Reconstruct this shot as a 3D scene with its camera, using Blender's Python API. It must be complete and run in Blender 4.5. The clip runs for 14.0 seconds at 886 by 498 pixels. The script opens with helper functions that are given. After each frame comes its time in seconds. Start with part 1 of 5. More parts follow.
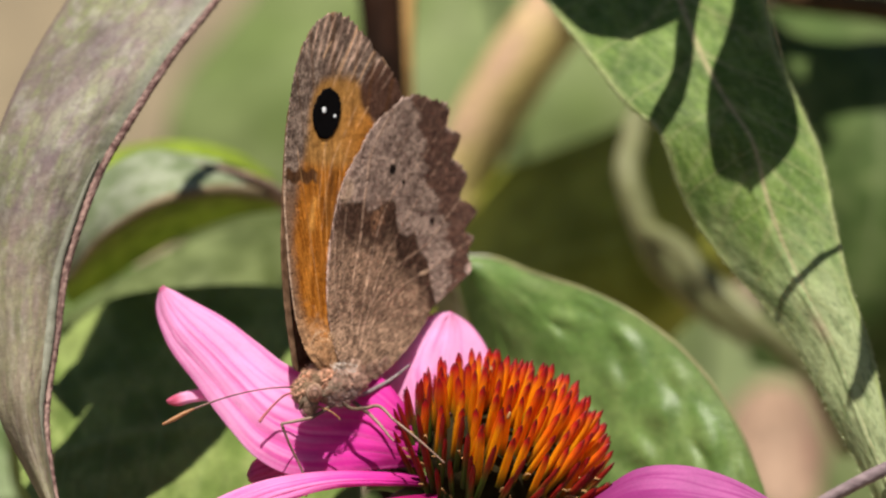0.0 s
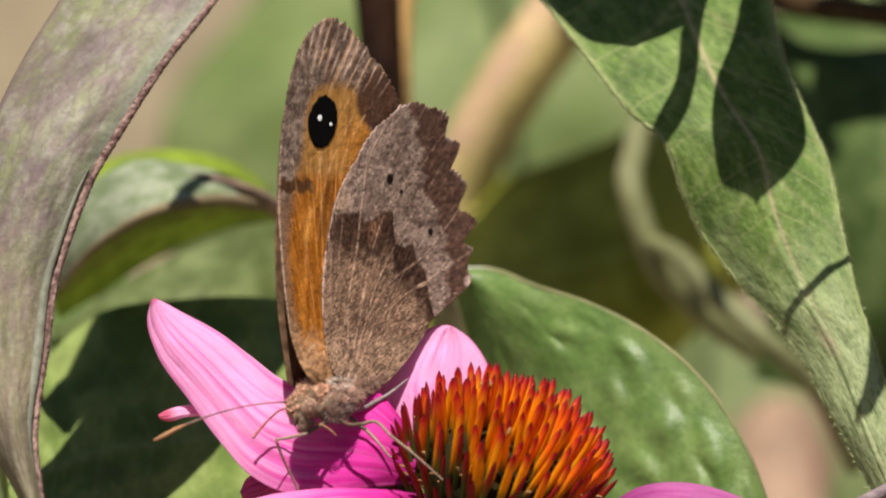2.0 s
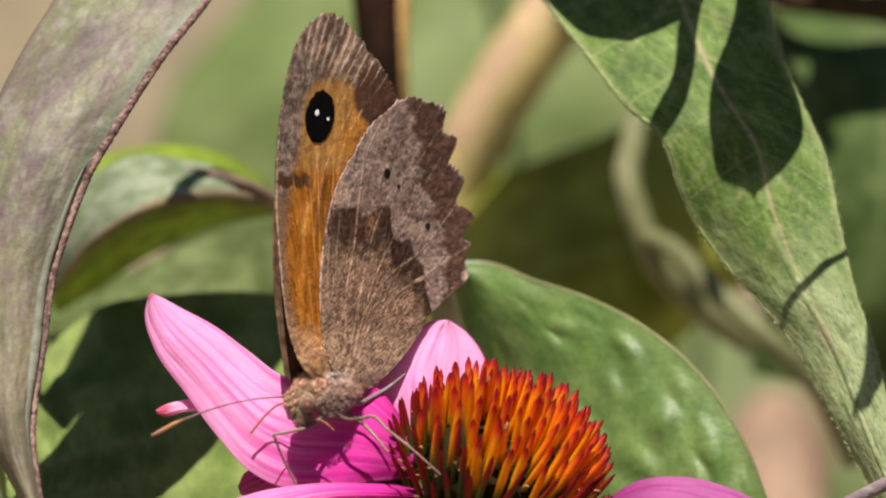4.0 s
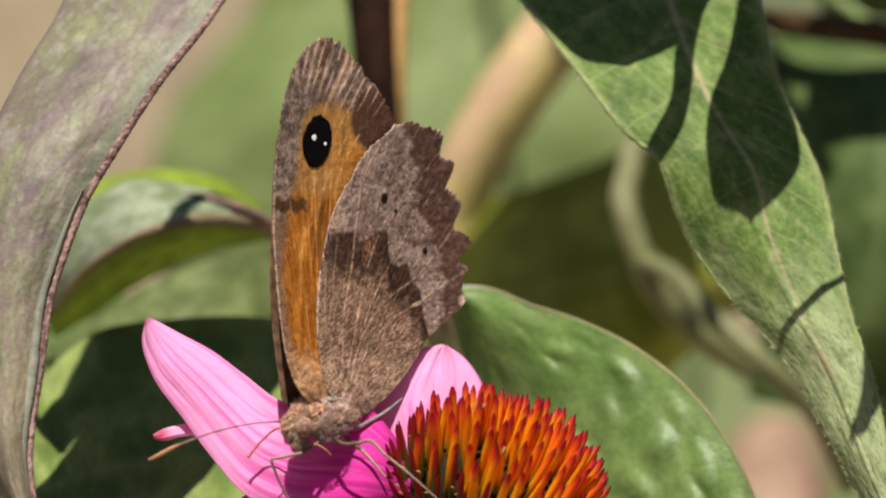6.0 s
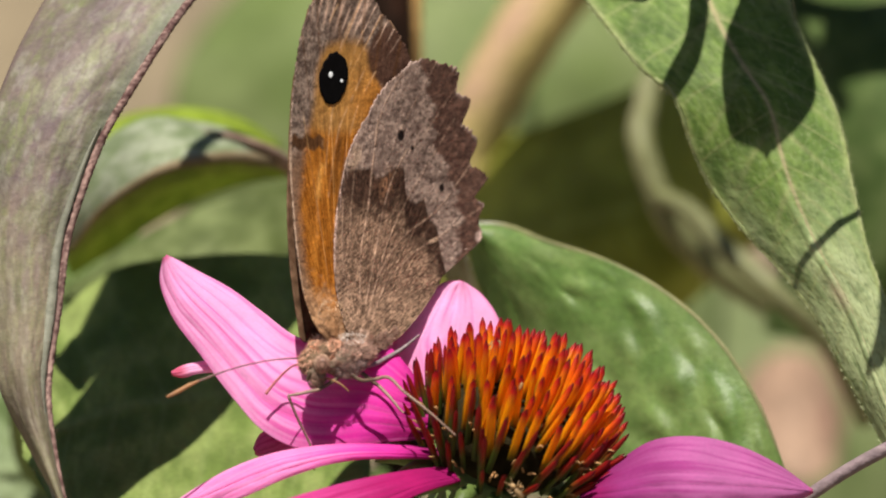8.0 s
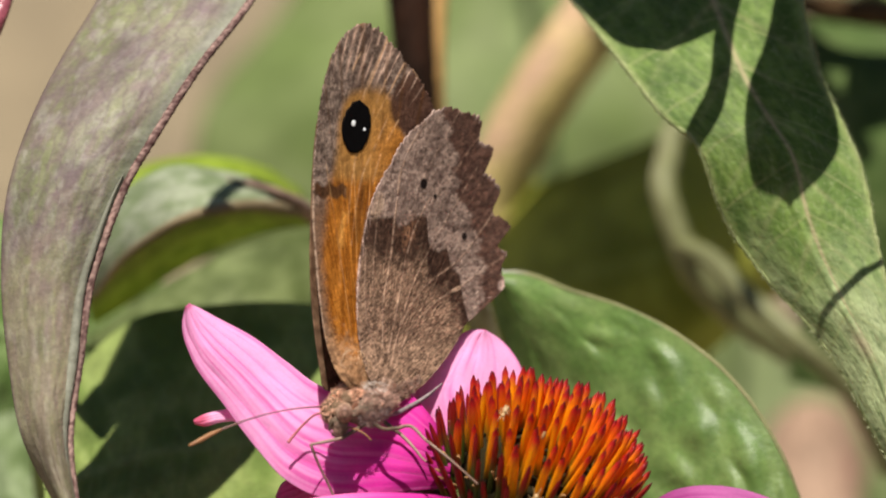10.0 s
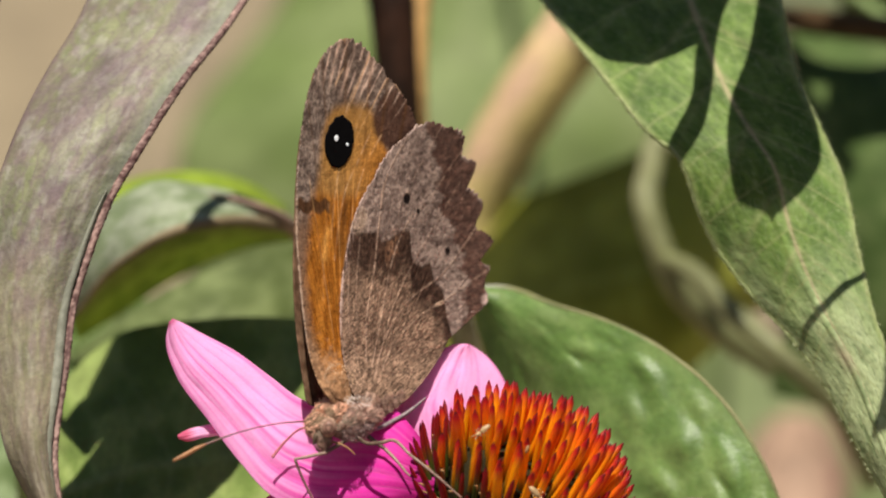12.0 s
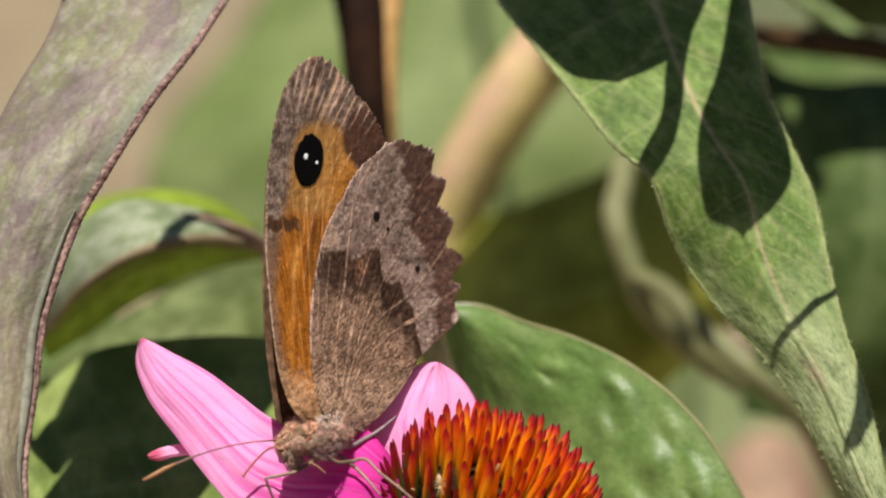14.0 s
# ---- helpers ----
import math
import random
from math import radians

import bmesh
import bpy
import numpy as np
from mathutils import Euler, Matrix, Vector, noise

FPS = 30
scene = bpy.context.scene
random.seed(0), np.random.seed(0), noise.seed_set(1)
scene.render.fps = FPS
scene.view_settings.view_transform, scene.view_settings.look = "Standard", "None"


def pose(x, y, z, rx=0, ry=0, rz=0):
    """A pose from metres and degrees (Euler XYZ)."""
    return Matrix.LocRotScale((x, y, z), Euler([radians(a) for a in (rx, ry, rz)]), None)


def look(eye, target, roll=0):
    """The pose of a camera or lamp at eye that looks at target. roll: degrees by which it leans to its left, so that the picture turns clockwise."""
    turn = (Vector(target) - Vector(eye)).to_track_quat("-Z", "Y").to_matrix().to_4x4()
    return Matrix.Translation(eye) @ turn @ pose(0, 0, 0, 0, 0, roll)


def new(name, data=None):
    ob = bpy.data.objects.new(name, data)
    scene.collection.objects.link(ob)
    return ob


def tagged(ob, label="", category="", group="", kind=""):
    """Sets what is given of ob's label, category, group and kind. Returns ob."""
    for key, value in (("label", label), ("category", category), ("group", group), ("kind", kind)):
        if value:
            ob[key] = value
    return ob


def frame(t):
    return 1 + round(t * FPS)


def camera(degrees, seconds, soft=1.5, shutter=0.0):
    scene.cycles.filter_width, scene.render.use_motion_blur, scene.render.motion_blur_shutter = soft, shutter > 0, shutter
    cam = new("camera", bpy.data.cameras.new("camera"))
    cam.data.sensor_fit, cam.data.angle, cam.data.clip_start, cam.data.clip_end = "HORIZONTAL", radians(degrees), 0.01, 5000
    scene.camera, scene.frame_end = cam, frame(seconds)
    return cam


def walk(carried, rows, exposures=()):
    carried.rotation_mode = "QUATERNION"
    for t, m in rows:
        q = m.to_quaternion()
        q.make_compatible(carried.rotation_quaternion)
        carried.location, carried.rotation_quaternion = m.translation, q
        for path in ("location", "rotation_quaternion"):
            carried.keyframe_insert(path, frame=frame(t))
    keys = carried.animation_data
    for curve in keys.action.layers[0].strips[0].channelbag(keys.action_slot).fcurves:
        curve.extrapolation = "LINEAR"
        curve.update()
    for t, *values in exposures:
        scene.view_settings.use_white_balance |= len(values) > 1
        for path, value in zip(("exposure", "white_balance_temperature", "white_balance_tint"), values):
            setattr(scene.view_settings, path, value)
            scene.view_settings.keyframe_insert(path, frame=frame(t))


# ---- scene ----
# A meadow brown feeding on a purple coneflower, filmed close with a long lens, held by hand.
# The bed is laid out on a fine grid that faces the lens: a across, b down, d millimetres behind the head.
LENS, PITCH, DIST = 8.0, 18.0, 0.465
G = 2 * DIST * math.tan(radians(LENS / 2)) / 1568
RIGHT = Vector((1, 0, 0))
UP = Vector((0, math.sin(radians(PITCH)), math.cos(radians(PITCH))))
BACK = Vector((0, math.cos(radians(PITCH)), -math.sin(radians(PITCH))))
AIM = Vector((0.0, 0.0, 0.70))
EYE = AIM - BACK * DIST


def at(a, b, d=0.0):
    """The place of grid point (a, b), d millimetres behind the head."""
    k = (DIST + d / 1000) / DIST * G
    return AIM + RIGHT * ((a - 784) * k) + UP * ((441 - b) * k) + BACK * (d / 1000)


def at_many(a, b, d):
    """The same for arrays: an array with a last axis of x, y, z."""
    a, b, d = np.broadcast_arrays(np.asarray(a, float), np.asarray(b, float), np.asarray(d, float))
    k = (DIST + d / 1000) / DIST * G
    r, u, w = (np.array(v) for v in (RIGHT, UP, BACK))
    return np.array(AIM) + ((a - 784) * k)[..., None] * r + ((441 - b) * k)[..., None] * u + (d / 1000)[..., None] * w


# ---- camera ----
cam = camera(LENS, 14.0, soft=2.1)
cam.data.dof.use_dof = True
cam.data.dof.focus_distance = DIST + 0.0085
cam.data.dof.aperture_fstop = 34


def aimed(a, b, near, roll):
    mark = at(a, b)
    return look(mark + (EYE - mark).normalized() * (DIST / near), mark, roll)


# seconds, the grid point aimed at, the nearness, the roll
walk(cam, [(t, aimed(*row)) for t, *row in [
    (0, 787.9, 435, 0.9747, 0.14), (0.1, 788.8, 438.2, 0.9925, 0.17), (0.2, 792.4, 448.6, 0.996, 0.19), (0.3, 779.4, 449.2, 0.9987, 0.22),
    (0.4, 771.1, 453.3, 0.9988, 0.24), (0.5, 764.5, 453.1, 0.9989, 0.27), (0.6, 764.3, 463, 0.9988, 0.22), (0.7, 773.9, 465.8, 0.9987, 0.17),
    (0.8, 769.8, 460.3, 0.9986, 0.13), (0.9, 771.2, 453.4, 0.9985, 0.08), (1, 768.7, 451.6, 0.9984, 0.03), (1.1, 765.7, 450.6, 0.9987, 0.02),
    (1.2, 767, 450.5, 0.999, 0.02), (1.3, 768.3, 446.3, 0.9994, 0.01), (1.4, 769.6, 444.8, 0.9997, 0.01), (1.5, 784, 441, 1, 0), (1.6, 780.6, 433.8, 0.9999, 0.04),
    (1.7, 790.2, 429.6, 0.9999, 0.07), (1.8, 790.2, 425.5, 0.9998, 0.11), (1.9, 794.4, 424.2, 0.9998, 0.14), (2, 790.3, 414.3, 0.9997, 0.18),
    (2.1, 786.1, 414.5, 0.9998, 0.17), (2.2, 791.6, 414.5, 0.9999, 0.17), (2.3, 791.5, 417.2, 1.0001, 0.16), (2.4, 799.8, 415.8, 1.0002, 0.16),
    (2.5, 800.2, 410.8, 1.0003, 0.15), (2.6, 792.9, 418.6, 1.0003, 0.13), (2.7, 792.9, 459.8, 1.0002, 0.11), (2.8, 711.7, 480.5, 1.0002, 0.09),
    (2.9, 681.4, 481.9, 1.0001, 0.07), (3, 681.5, 489.2, 1.0001, 0.05), (3.1, 681.4, 497, 1.0002, 0.02), (3.2, 685.6, 498.4, 1.0002, -0.01),
    (3.3, 691.1, 498.3, 1.0003, -0.03), (3.4, 702.1, 498.3, 1.0003, -0.06), (3.5, 719.8, 496.2, 1.0004, -0.09), (3.6, 772.3, 435.2, 0.9998, 0.01),
    (3.7, 791.4, 423.9, 0.9993, 0.1), (5.8, 814.5, 376.4, 0.9994, 0.05), (5.9, 804.1, 369.2, 0.9992, 0.1), (6, 800, 380, 0.999, 0.14),
    (6.1, 795.9, 391.3, 0.9991, 0.15), (6.2, 797.2, 389.9, 0.9992, 0.16), (6.3, 797.2, 376.1, 0.9992, 0.17), (6.4, 802.7, 367.8, 0.9993, 0.18),
    (6.5, 808.9, 354.9, 0.9994, 0.19), (6.6, 806.9, 345.8, 0.9993, 0.18), (6.7, 797.2, 345.8, 0.9992, 0.17), (6.8, 795.9, 384.4, 0.9991, 0.16),
    (6.9, 787.6, 398.2, 0.999, 0.15), (7, 786.1, 401.2, 0.9989, 0.14), (7.1, 780.8, 401, 0.9986, 0.11), (7.2, 729.9, 396.9, 0.9983, 0.08),
    (7.3, 692.7, 392.9, 0.998, 0.05), (7.4, 676.2, 421.9, 0.9977, 0.02), (7.5, 659.4, 417.3, 0.9974, -0.01), (7.6, 663.8, 427.5, 0.9973, -0.03),
    (7.7, 753.5, 449.6, 0.9972, -0.06), (7.8, 759.1, 485.5, 0.997, -0.08), (7.9, 775.7, 492.5, 0.9969, -0.11), (8, 770.3, 492.9, 0.9968, -0.13),
    (8.1, 763.2, 491.1, 0.997, -0.12), (8.2, 754.9, 430.3, 0.9972, -0.12), (8.3, 753.5, 430.2, 0.9974, -0.11), (8.4, 747.9, 416.4, 0.9976, -0.11),
    (8.5, 749.3, 406.9, 0.9978, -0.1), (8.6, 743.8, 415, 0.9978, -0.09), (8.7, 735.6, 410.9, 0.9977, -0.07), (10.8, 720.1, 406.1, 0.9977, -0.2),
    (10.9, 712.1, 409.6, 0.9972, -0.21), (11, 720.3, 413.4, 0.9967, -0.21), (11.1, 721.9, 405.6, 0.9966, -0.23), (11.2, 720.5, 405.6, 0.9965, -0.26),
    (11.3, 719.1, 409.8, 0.9965, -0.28), (11.4, 716.4, 409.8, 0.9964, -0.31), (11.5, 721.5, 376.6, 0.9963, -0.33), (11.6, 739.9, 372.5, 0.9962, -0.32),
    (11.7, 762, 379.4, 0.9961, -0.31), (11.8, 771.7, 382.2, 0.9961, -0.3), (11.9, 759.3, 375.3, 0.996, -0.29), (12, 760.1, 380.7, 0.9959, -0.28),
    (12.1, 751, 378.1, 0.9959, -0.26), (12.2, 752.4, 382.2, 0.996, -0.24), (12.3, 749.6, 379.5, 0.996, -0.23), (12.4, 752.3, 382.2, 0.9961, -0.21),
    (12.5, 752.3, 378.3, 0.9961, -0.19), (12.6, 751, 382.3, 0.9959, -0.2), (12.7, 752.4, 383.7, 0.9956, -0.22), (12.8, 755.2, 387.9, 0.9954, -0.23),
    (12.9, 755.3, 389.3, 0.9951, -0.25), (13, 755.5, 392.6, 0.9949, -0.26), (13.1, 756.6, 393.4, 0.9953, -0.29), (13.2, 752.4, 390.6, 0.9957, -0.32),
    (13.3, 760.6, 397.4, 0.9961, -0.36), (13.4, 766.1, 389, 0.9965, -0.39), (13.5, 781.9, 384.7, 0.9969, -0.42), (13.6, 792.2, 372.3, 0.9971, -0.41),
    (13.7, 800.4, 365.4, 0.9974, -0.4), (13.8, 800.3, 359.8, 0.9976, -0.38), (13.9, 804.4, 348.8, 0.9979, -0.37), (14, 813.4, 348.9, 0.9981, -0.36)]])

# ---- light ----
SUN_FROM = Vector((-0.05, -0.18, 0.98)).normalized()
world = bpy.data.worlds.new("sky")
scene.world = world
world.use_nodes = True
sky = world.node_tree.nodes.new("ShaderNodeTexSky")
sky.sky_type, sky.sun_disc = "NISHITA", False
sky.sun_elevation = math.asin(SUN_FROM.z)
sky.sun_rotation = math.atan2(SUN_FROM.x, SUN_FROM.y)
world.node_tree.links.new(sky.outputs[0], world.node_tree.nodes["Background"].inputs[0])
world.node_tree.nodes["Background"].inputs[1].default_value = 0.038
sun = new("sun", bpy.data.lights.new("sun", "SUN"))
sun.data.energy, sun.data.angle, sun.data.color = 5.0, radians(0.53), (1.0, 0.94, 0.84)
sun.matrix_world = look(SUN_FROM * 5, (0, 0, 0))
scene.view_settings.exposure = 0.69


# ---- noise and curves ----
def grain(x, y, seed=0):
    """Smooth value noise on arrays, 0 to 1."""
    xi, yi = np.floor(x), np.floor(y)
    fx, fy = x - xi, y - yi
    fx, fy = fx * fx * (3 - 2 * fx), fy * fy * (3 - 2 * fy)

    def h(i, j):
        v = np.sin(i * 127.1 + j * 311.7 + seed * 74.7) * 43758.5453
        return v - np.floor(v)
    top = h(xi, yi) * (1 - fx) + h(xi + 1, yi) * fx
    low = h(xi, yi + 1) * (1 - fx) + h(xi + 1, yi + 1) * fx
    return top * (1 - fy) + low * fy


def fbm(x, y, octaves=4, seed=0):
    out, amp, total = 0, 1.0, 0.0
    for i in range(octaves):
        out = out + amp * grain(x * 2 ** i, y * 2 ** i, seed + i * 13)
        total += amp
        amp *= 0.55
    return out / total


def curve(points, n, even=True):
    """n samples of a smooth curve through the points."""
    p = np.asarray(points, float)
    if len(p) == 2:
        return p[0] + (p[1] - p[0]) * np.linspace(0, 1, n)[:, None]
    seg = np.linalg.norm(np.diff(p[:, :2], axis=0), axis=1) + 1e-6
    t = np.concatenate([[0], np.cumsum(seg)]) if even else np.arange(len(p)).astype(float)
    m = np.gradient(p, t, axis=0)
    x = np.linspace(0, t[-1], n)
    i = np.clip(np.searchsorted(t, x, side="right") - 1, 0, len(t) - 2)
    h = (t[i + 1] - t[i])[:, None]
    s = ((x - t[i]) / h[:, 0])[:, None]
    return ((2 * s**3 - 3 * s**2 + 1) * p[i] + (s**3 - 2 * s**2 + s) * h * m[i]
            + (-2 * s**3 + 3 * s**2) * p[i + 1] + (s**3 - s**2) * h * m[i + 1])


def soft(x, lo, hi):
    s = np.clip((x - lo) / (hi - lo), 0, 1)
    return s * s * (3 - 2 * s)


def mix(c1, c2, f):
    return np.asarray(c1) * (1 - f[..., None]) + np.asarray(c2) * f[..., None]


# ---- materials ----
def material(name, colour=None, rough=0.55, spread=0.25, size=0.002, bump=0.3, bump_size=0.0005, through_light=0.0,
             spec=0.4, sheen=0.0, coat=0.0):
    """A surface with its own colour, or the painted one when colour is None, varied at two scales, with relief."""
    m = bpy.data.materials.new(name)
    m.use_nodes = True
    nt = m.node_tree
    bsdf = nt.nodes["Principled BSDF"]
    pos = nt.nodes.new("ShaderNodeTexCoord").outputs["Object"]
    big = nt.nodes.new("ShaderNodeTexNoise")
    big.inputs["Scale"].default_value, big.inputs["Detail"].default_value = 1 / size, 6
    fine = nt.nodes.new("ShaderNodeTexNoise")
    fine.inputs["Scale"].default_value, fine.inputs["Detail"].default_value = 1 / bump_size, 3
    for n in (big, fine):
        nt.links.new(pos, n.inputs["Vector"])
    if colour is None:
        src = nt.nodes.new("ShaderNodeAttribute")
        src.attribute_name = "paint"
        base = src.outputs["Color"]
    else:
        rgb = nt.nodes.new("ShaderNodeRGB")
        rgb.outputs[0].default_value = (*colour, 1)
        base = rgb.outputs[0]
    level = nt.nodes.new("ShaderNodeMapRange")
    level.inputs["From Min"].default_value, level.inputs["From Max"].default_value = 0.25, 0.75
    level.inputs["To Min"].default_value, level.inputs["To Max"].default_value = 1 - spread, 1 + spread
    nt.links.new(big.outputs["Fac"], level.inputs["Value"])
    level2 = nt.nodes.new("ShaderNodeMapRange")
    level2.inputs["From Min"].default_value, level2.inputs["From Max"].default_value = 0.25, 0.75
    level2.inputs["To Min"].default_value, level2.inputs["To Max"].default_value = 1 - spread * 0.6, 1 + spread * 0.6
    nt.links.new(fine.outputs["Fac"], level2.inputs["Value"])
    both = nt.nodes.new("ShaderNodeMath")
    both.operation = "MULTIPLY"
    nt.links.new(level.outputs[0], both.inputs[0])
    nt.links.new(level2.outputs[0], both.inputs[1])
    vary = nt.nodes.new("ShaderNodeVectorMath")
    vary.operation = "SCALE"
    nt.links.new(base, vary.inputs[0])
    nt.links.new(both.outputs[0], vary.inputs["Scale"])
    nt.links.new(vary.outputs[0], bsdf.inputs["Base Color"])
    bsdf.inputs["Roughness"].default_value = rough
    bsdf.inputs["Specular IOR Level"].default_value = spec
    bsdf.inputs["Sheen Weight"].default_value = sheen
    bsdf.inputs["Coat Weight"].default_value = coat
    relief = nt.nodes.new("ShaderNodeBump")
    relief.inputs["Strength"].default_value, relief.inputs["Distance"].default_value = bump, bump_size * 0.5
    nt.links.new(fine.outputs["Fac"], relief.inputs["Height"])
    nt.links.new(relief.outputs[0], bsdf.inputs["Normal"])
    if through_light:
        lets = nt.nodes.new("ShaderNodeBsdfTranslucent")
        nt.links.new(vary.outputs[0], lets.inputs["Color"])
        blend = nt.nodes.new("ShaderNodeMixShader")
        blend.inputs[0].default_value = through_light
        nt.links.new(bsdf.outputs[0], blend.inputs[1])
        nt.links.new(lets.outputs[0], blend.inputs[2])
        nt.links.new(blend.outputs[0], nt.nodes["Material Output"].inputs["Surface"])
    return m


WING = material("wing_scales", None, 0.85, 0.25, 0.0009, 0.6, 0.00014, 0.1, 0.08)
LEAF = material("leaf_green", None, 0.6, 0.2, 0.004, 0.35, 0.0004, 0.38, 0.2)
LEAF_OPAQUE = material("leaf_opaque", None, 0.6, 0.2, 0.004, 0.35, 0.0004, 0.06, 0.2)
LEAF_GLOSS = material("leaf_glossy", None, 0.5, 0.15, 0.004, 0.25, 0.0005, 0.3, 0.55)
PETAL = material("petal_pink", None, 0.65, 0.1, 0.003, 0.25, 0.00025, 0.5, 0.03)
# lets little light through, so the unseen flower's shadows don't turn pink
PETAL_OPAQUE = material("petal_opaque", None, 0.7, 0.15, 0.003, 0.3, 0.0003, 0.06, 0.1)
SPINE = material("spine_orange", None, 0.34, 0.2, 0.0012, 0.3, 0.0003, 0.35, 0.3)
HUSK = material("cone_flesh", (0.018, 0.014, 0.006), 0.95, 0.5, 0.0012, 0.2, 0.0004, 0, 0.05)
BRACT = material("bract_green", (0.10, 0.15, 0.035), 0.55, 0.3, 0.002, 0.4, 0.0004, 0.15)
STEM_GREEN = material("stem_green", (0.12, 0.17, 0.05), 0.55, 0.3, 0.006, 0.5, 0.0008)
STEM_TAN = material("stem_tan", None, 0.6, 0.25, 0.008, 0.5, 0.001)
STEM_DARK = material("stem_dark", None, 0.65, 0.3, 0.006, 0.5, 0.0008, 0, 0.12)
STEM_RED = material("stem_red", (0.24, 0.06, 0.08), 0.35, 0.35, 0.003, 0.4, 0.0005)
FUR = material("fur", None, 0.9, 0.2, 0.001, 0.6, 0.00012, 0.0, 0.06)
HORN = material("antenna_horn", None, 0.5, 0.2, 0.001, 0.5, 0.0002)
EYE_GLOSS = material("compound_eye", None, 0.45, 0.4, 0.0005, 0.5, 0.00012, 0.0, 0.15)
BLACK = material("eyespot_black", (0.003, 0.0025, 0.003), 0.7, 0.3, 0.0005, 0.3, 0.00015, 0, 0.04)
WHITE = material("pupil_white", (0.85, 0.87, 0.9), 0.5, 0.05, 0.0005, 0.2, 0.0001)
INSECT = material("insect_tan", (0.42, 0.27, 0.13), 0.4, 0.35, 0.0004, 0.3, 0.0001, 0.1)
POLLEN = material("floret_pale", (0.34, 0.18, 0.07), 0.6, 0.5, 0.0004, 0.5, 0.0001)
SOIL = material("soil", (0.17, 0.132, 0.080), 0.9, 0.45, 0.05, 0.8, 0.006)
DRY = material("dry_leaf", None, 0.7, 0.35, 0.006, 0.5, 0.001, 0.1)


# ---- mesh helpers ----
def tags(ob, label):
    return tagged(ob, label) if label else ob


def painted_mesh(name, verts, faces, paint=None, smooth=True):
    me = bpy.data.meshes.new(name)
    me.from_pydata(np.asarray(verts).reshape(-1, 3).tolist(), [], faces)
    if paint is not None:
        col = me.color_attributes.new("paint", "FLOAT_COLOR", "POINT")
        rgba = np.ones((len(me.vertices), 4), np.float32)
        rgba[:, :3] = np.clip(np.asarray(paint).reshape(-1, 3), 0, 1)
        col.data.foreach_set("color", rgba.ravel())
    me.polygons.foreach_set("use_smooth", [smooth] * len(me.polygons))
    me.update()
    return me


def put(name, me, mat, parent=None, label=""):
    me.materials.append(mat)
    ob = new(name, me)
    ob.parent = parent
    return tags(ob, label)


def sheet(name, places, paint, mat, parent, label="", thick=0.00025):
    """A sheet of n by m places, with a real thickness."""
    n, m = places.shape[:2]
    i = np.arange(n * m).reshape(n, m)
    faces = np.stack([i[:-1, :-1], i[:-1, 1:], i[1:, 1:], i[1:, :-1]], -1).reshape(-1, 4).tolist()
    ob = put(name, painted_mesh(name, places, faces, paint), mat, parent, label)
    if thick:
        mod = ob.modifiers.new("thickness", "SOLIDIFY")
        mod.thickness, mod.offset = thick, 0
    return ob


def tube(name, points, radii, mat, parent=None, label="", sides=8, paint=None, n=None, wobble=0.0):
    """A round, tapering tube through world points, closed at its ends."""
    pts = curve([tuple(p) for p in points], n or 6 * len(points))
    rad = np.interp(np.linspace(0, 1, len(pts)), np.linspace(0, 1, len(radii)), radii)
    along = np.gradient(pts, axis=0)
    along /= np.linalg.norm(along, axis=1)[:, None]
    side = np.cross(along, np.array(BACK) + 0.01)
    side /= np.linalg.norm(side, axis=1)[:, None]
    other = np.cross(along, side)
    ang = np.linspace(0, 2 * np.pi, sides, endpoint=False)
    ring = np.cos(ang)[None, :, None] * side[:, None] + np.sin(ang)[None, :, None] * other[:, None]
    rr = rad[:, None] * np.ones(sides)
    if wobble:
        rr = rr * (1 + wobble * (fbm(np.arange(len(pts))[:, None] * 0.61 + 3, ang[None] * 1.3, 2, 5) - 0.5))
    verts = pts[:, None] + ring * rr[..., None]
    k = len(pts)
    faces = [(r * sides + s, r * sides + (s + 1) % sides, (r + 1) * sides + (s + 1) % sides, (r + 1) * sides + s)
             for r in range(k - 1) for s in range(sides)]
    faces += [tuple(range(sides))[::-1], tuple((k - 1) * sides + s for s in range(sides))]
    col = None
    if paint is not None:
        col = paint(np.linspace(0, 1, k)[:, None] * np.ones(sides), ang[None] * np.ones((k, 1)))
    return put(name, painted_mesh(name, verts, faces, col), mat, parent, label)


def grid_tube(name, pts, radii, mat, parent=None, label="", **kw):
    return tube(name, [at(*p) for p in pts], radii, mat, parent, label, **kw)


def blob(name, centre, axes, mat, parent, label="", rings=14, sides=18, lumps=0.0, paint=None, taper=0.0):
    """A rounded body on three half-axes (vectors), the first its length; lumps roughen it, taper thins its far end."""
    v = np.linspace(0, np.pi, rings)[:, None]
    u = np.linspace(0, 2 * np.pi, sides, endpoint=False)[None]
    r = 1 + lumps * (fbm(u * 2.2 + 7, v * 3.1, 3, 3) - 0.5)
    A, B, C = (np.array(w) for w in axes)
    thin = 1 - taper * (np.cos(v) * 0.5 + 0.5)
    verts = (np.array(centre) + (r * np.cos(v))[..., None] * A + (r * thin * np.sin(v) * np.cos(u))[..., None] * B
             + (r * thin * np.sin(v) * np.sin(u))[..., None] * C)
    faces = [(i * sides + j, i * sides + (j + 1) % sides, (i + 1) * sides + (j + 1) % sides, (i + 1) * sides + j)
             for i in range(rings - 1) for j in range(sides)]
    col = paint(v + 0 * u, u + 0 * v) if paint else None
    return put(name, painted_mesh(name, verts, faces, col), mat, parent, label)


def base(name, place):
    ob = new(name)
    ob.location = place
    ob.empty_display_size = 0.01
    return ob


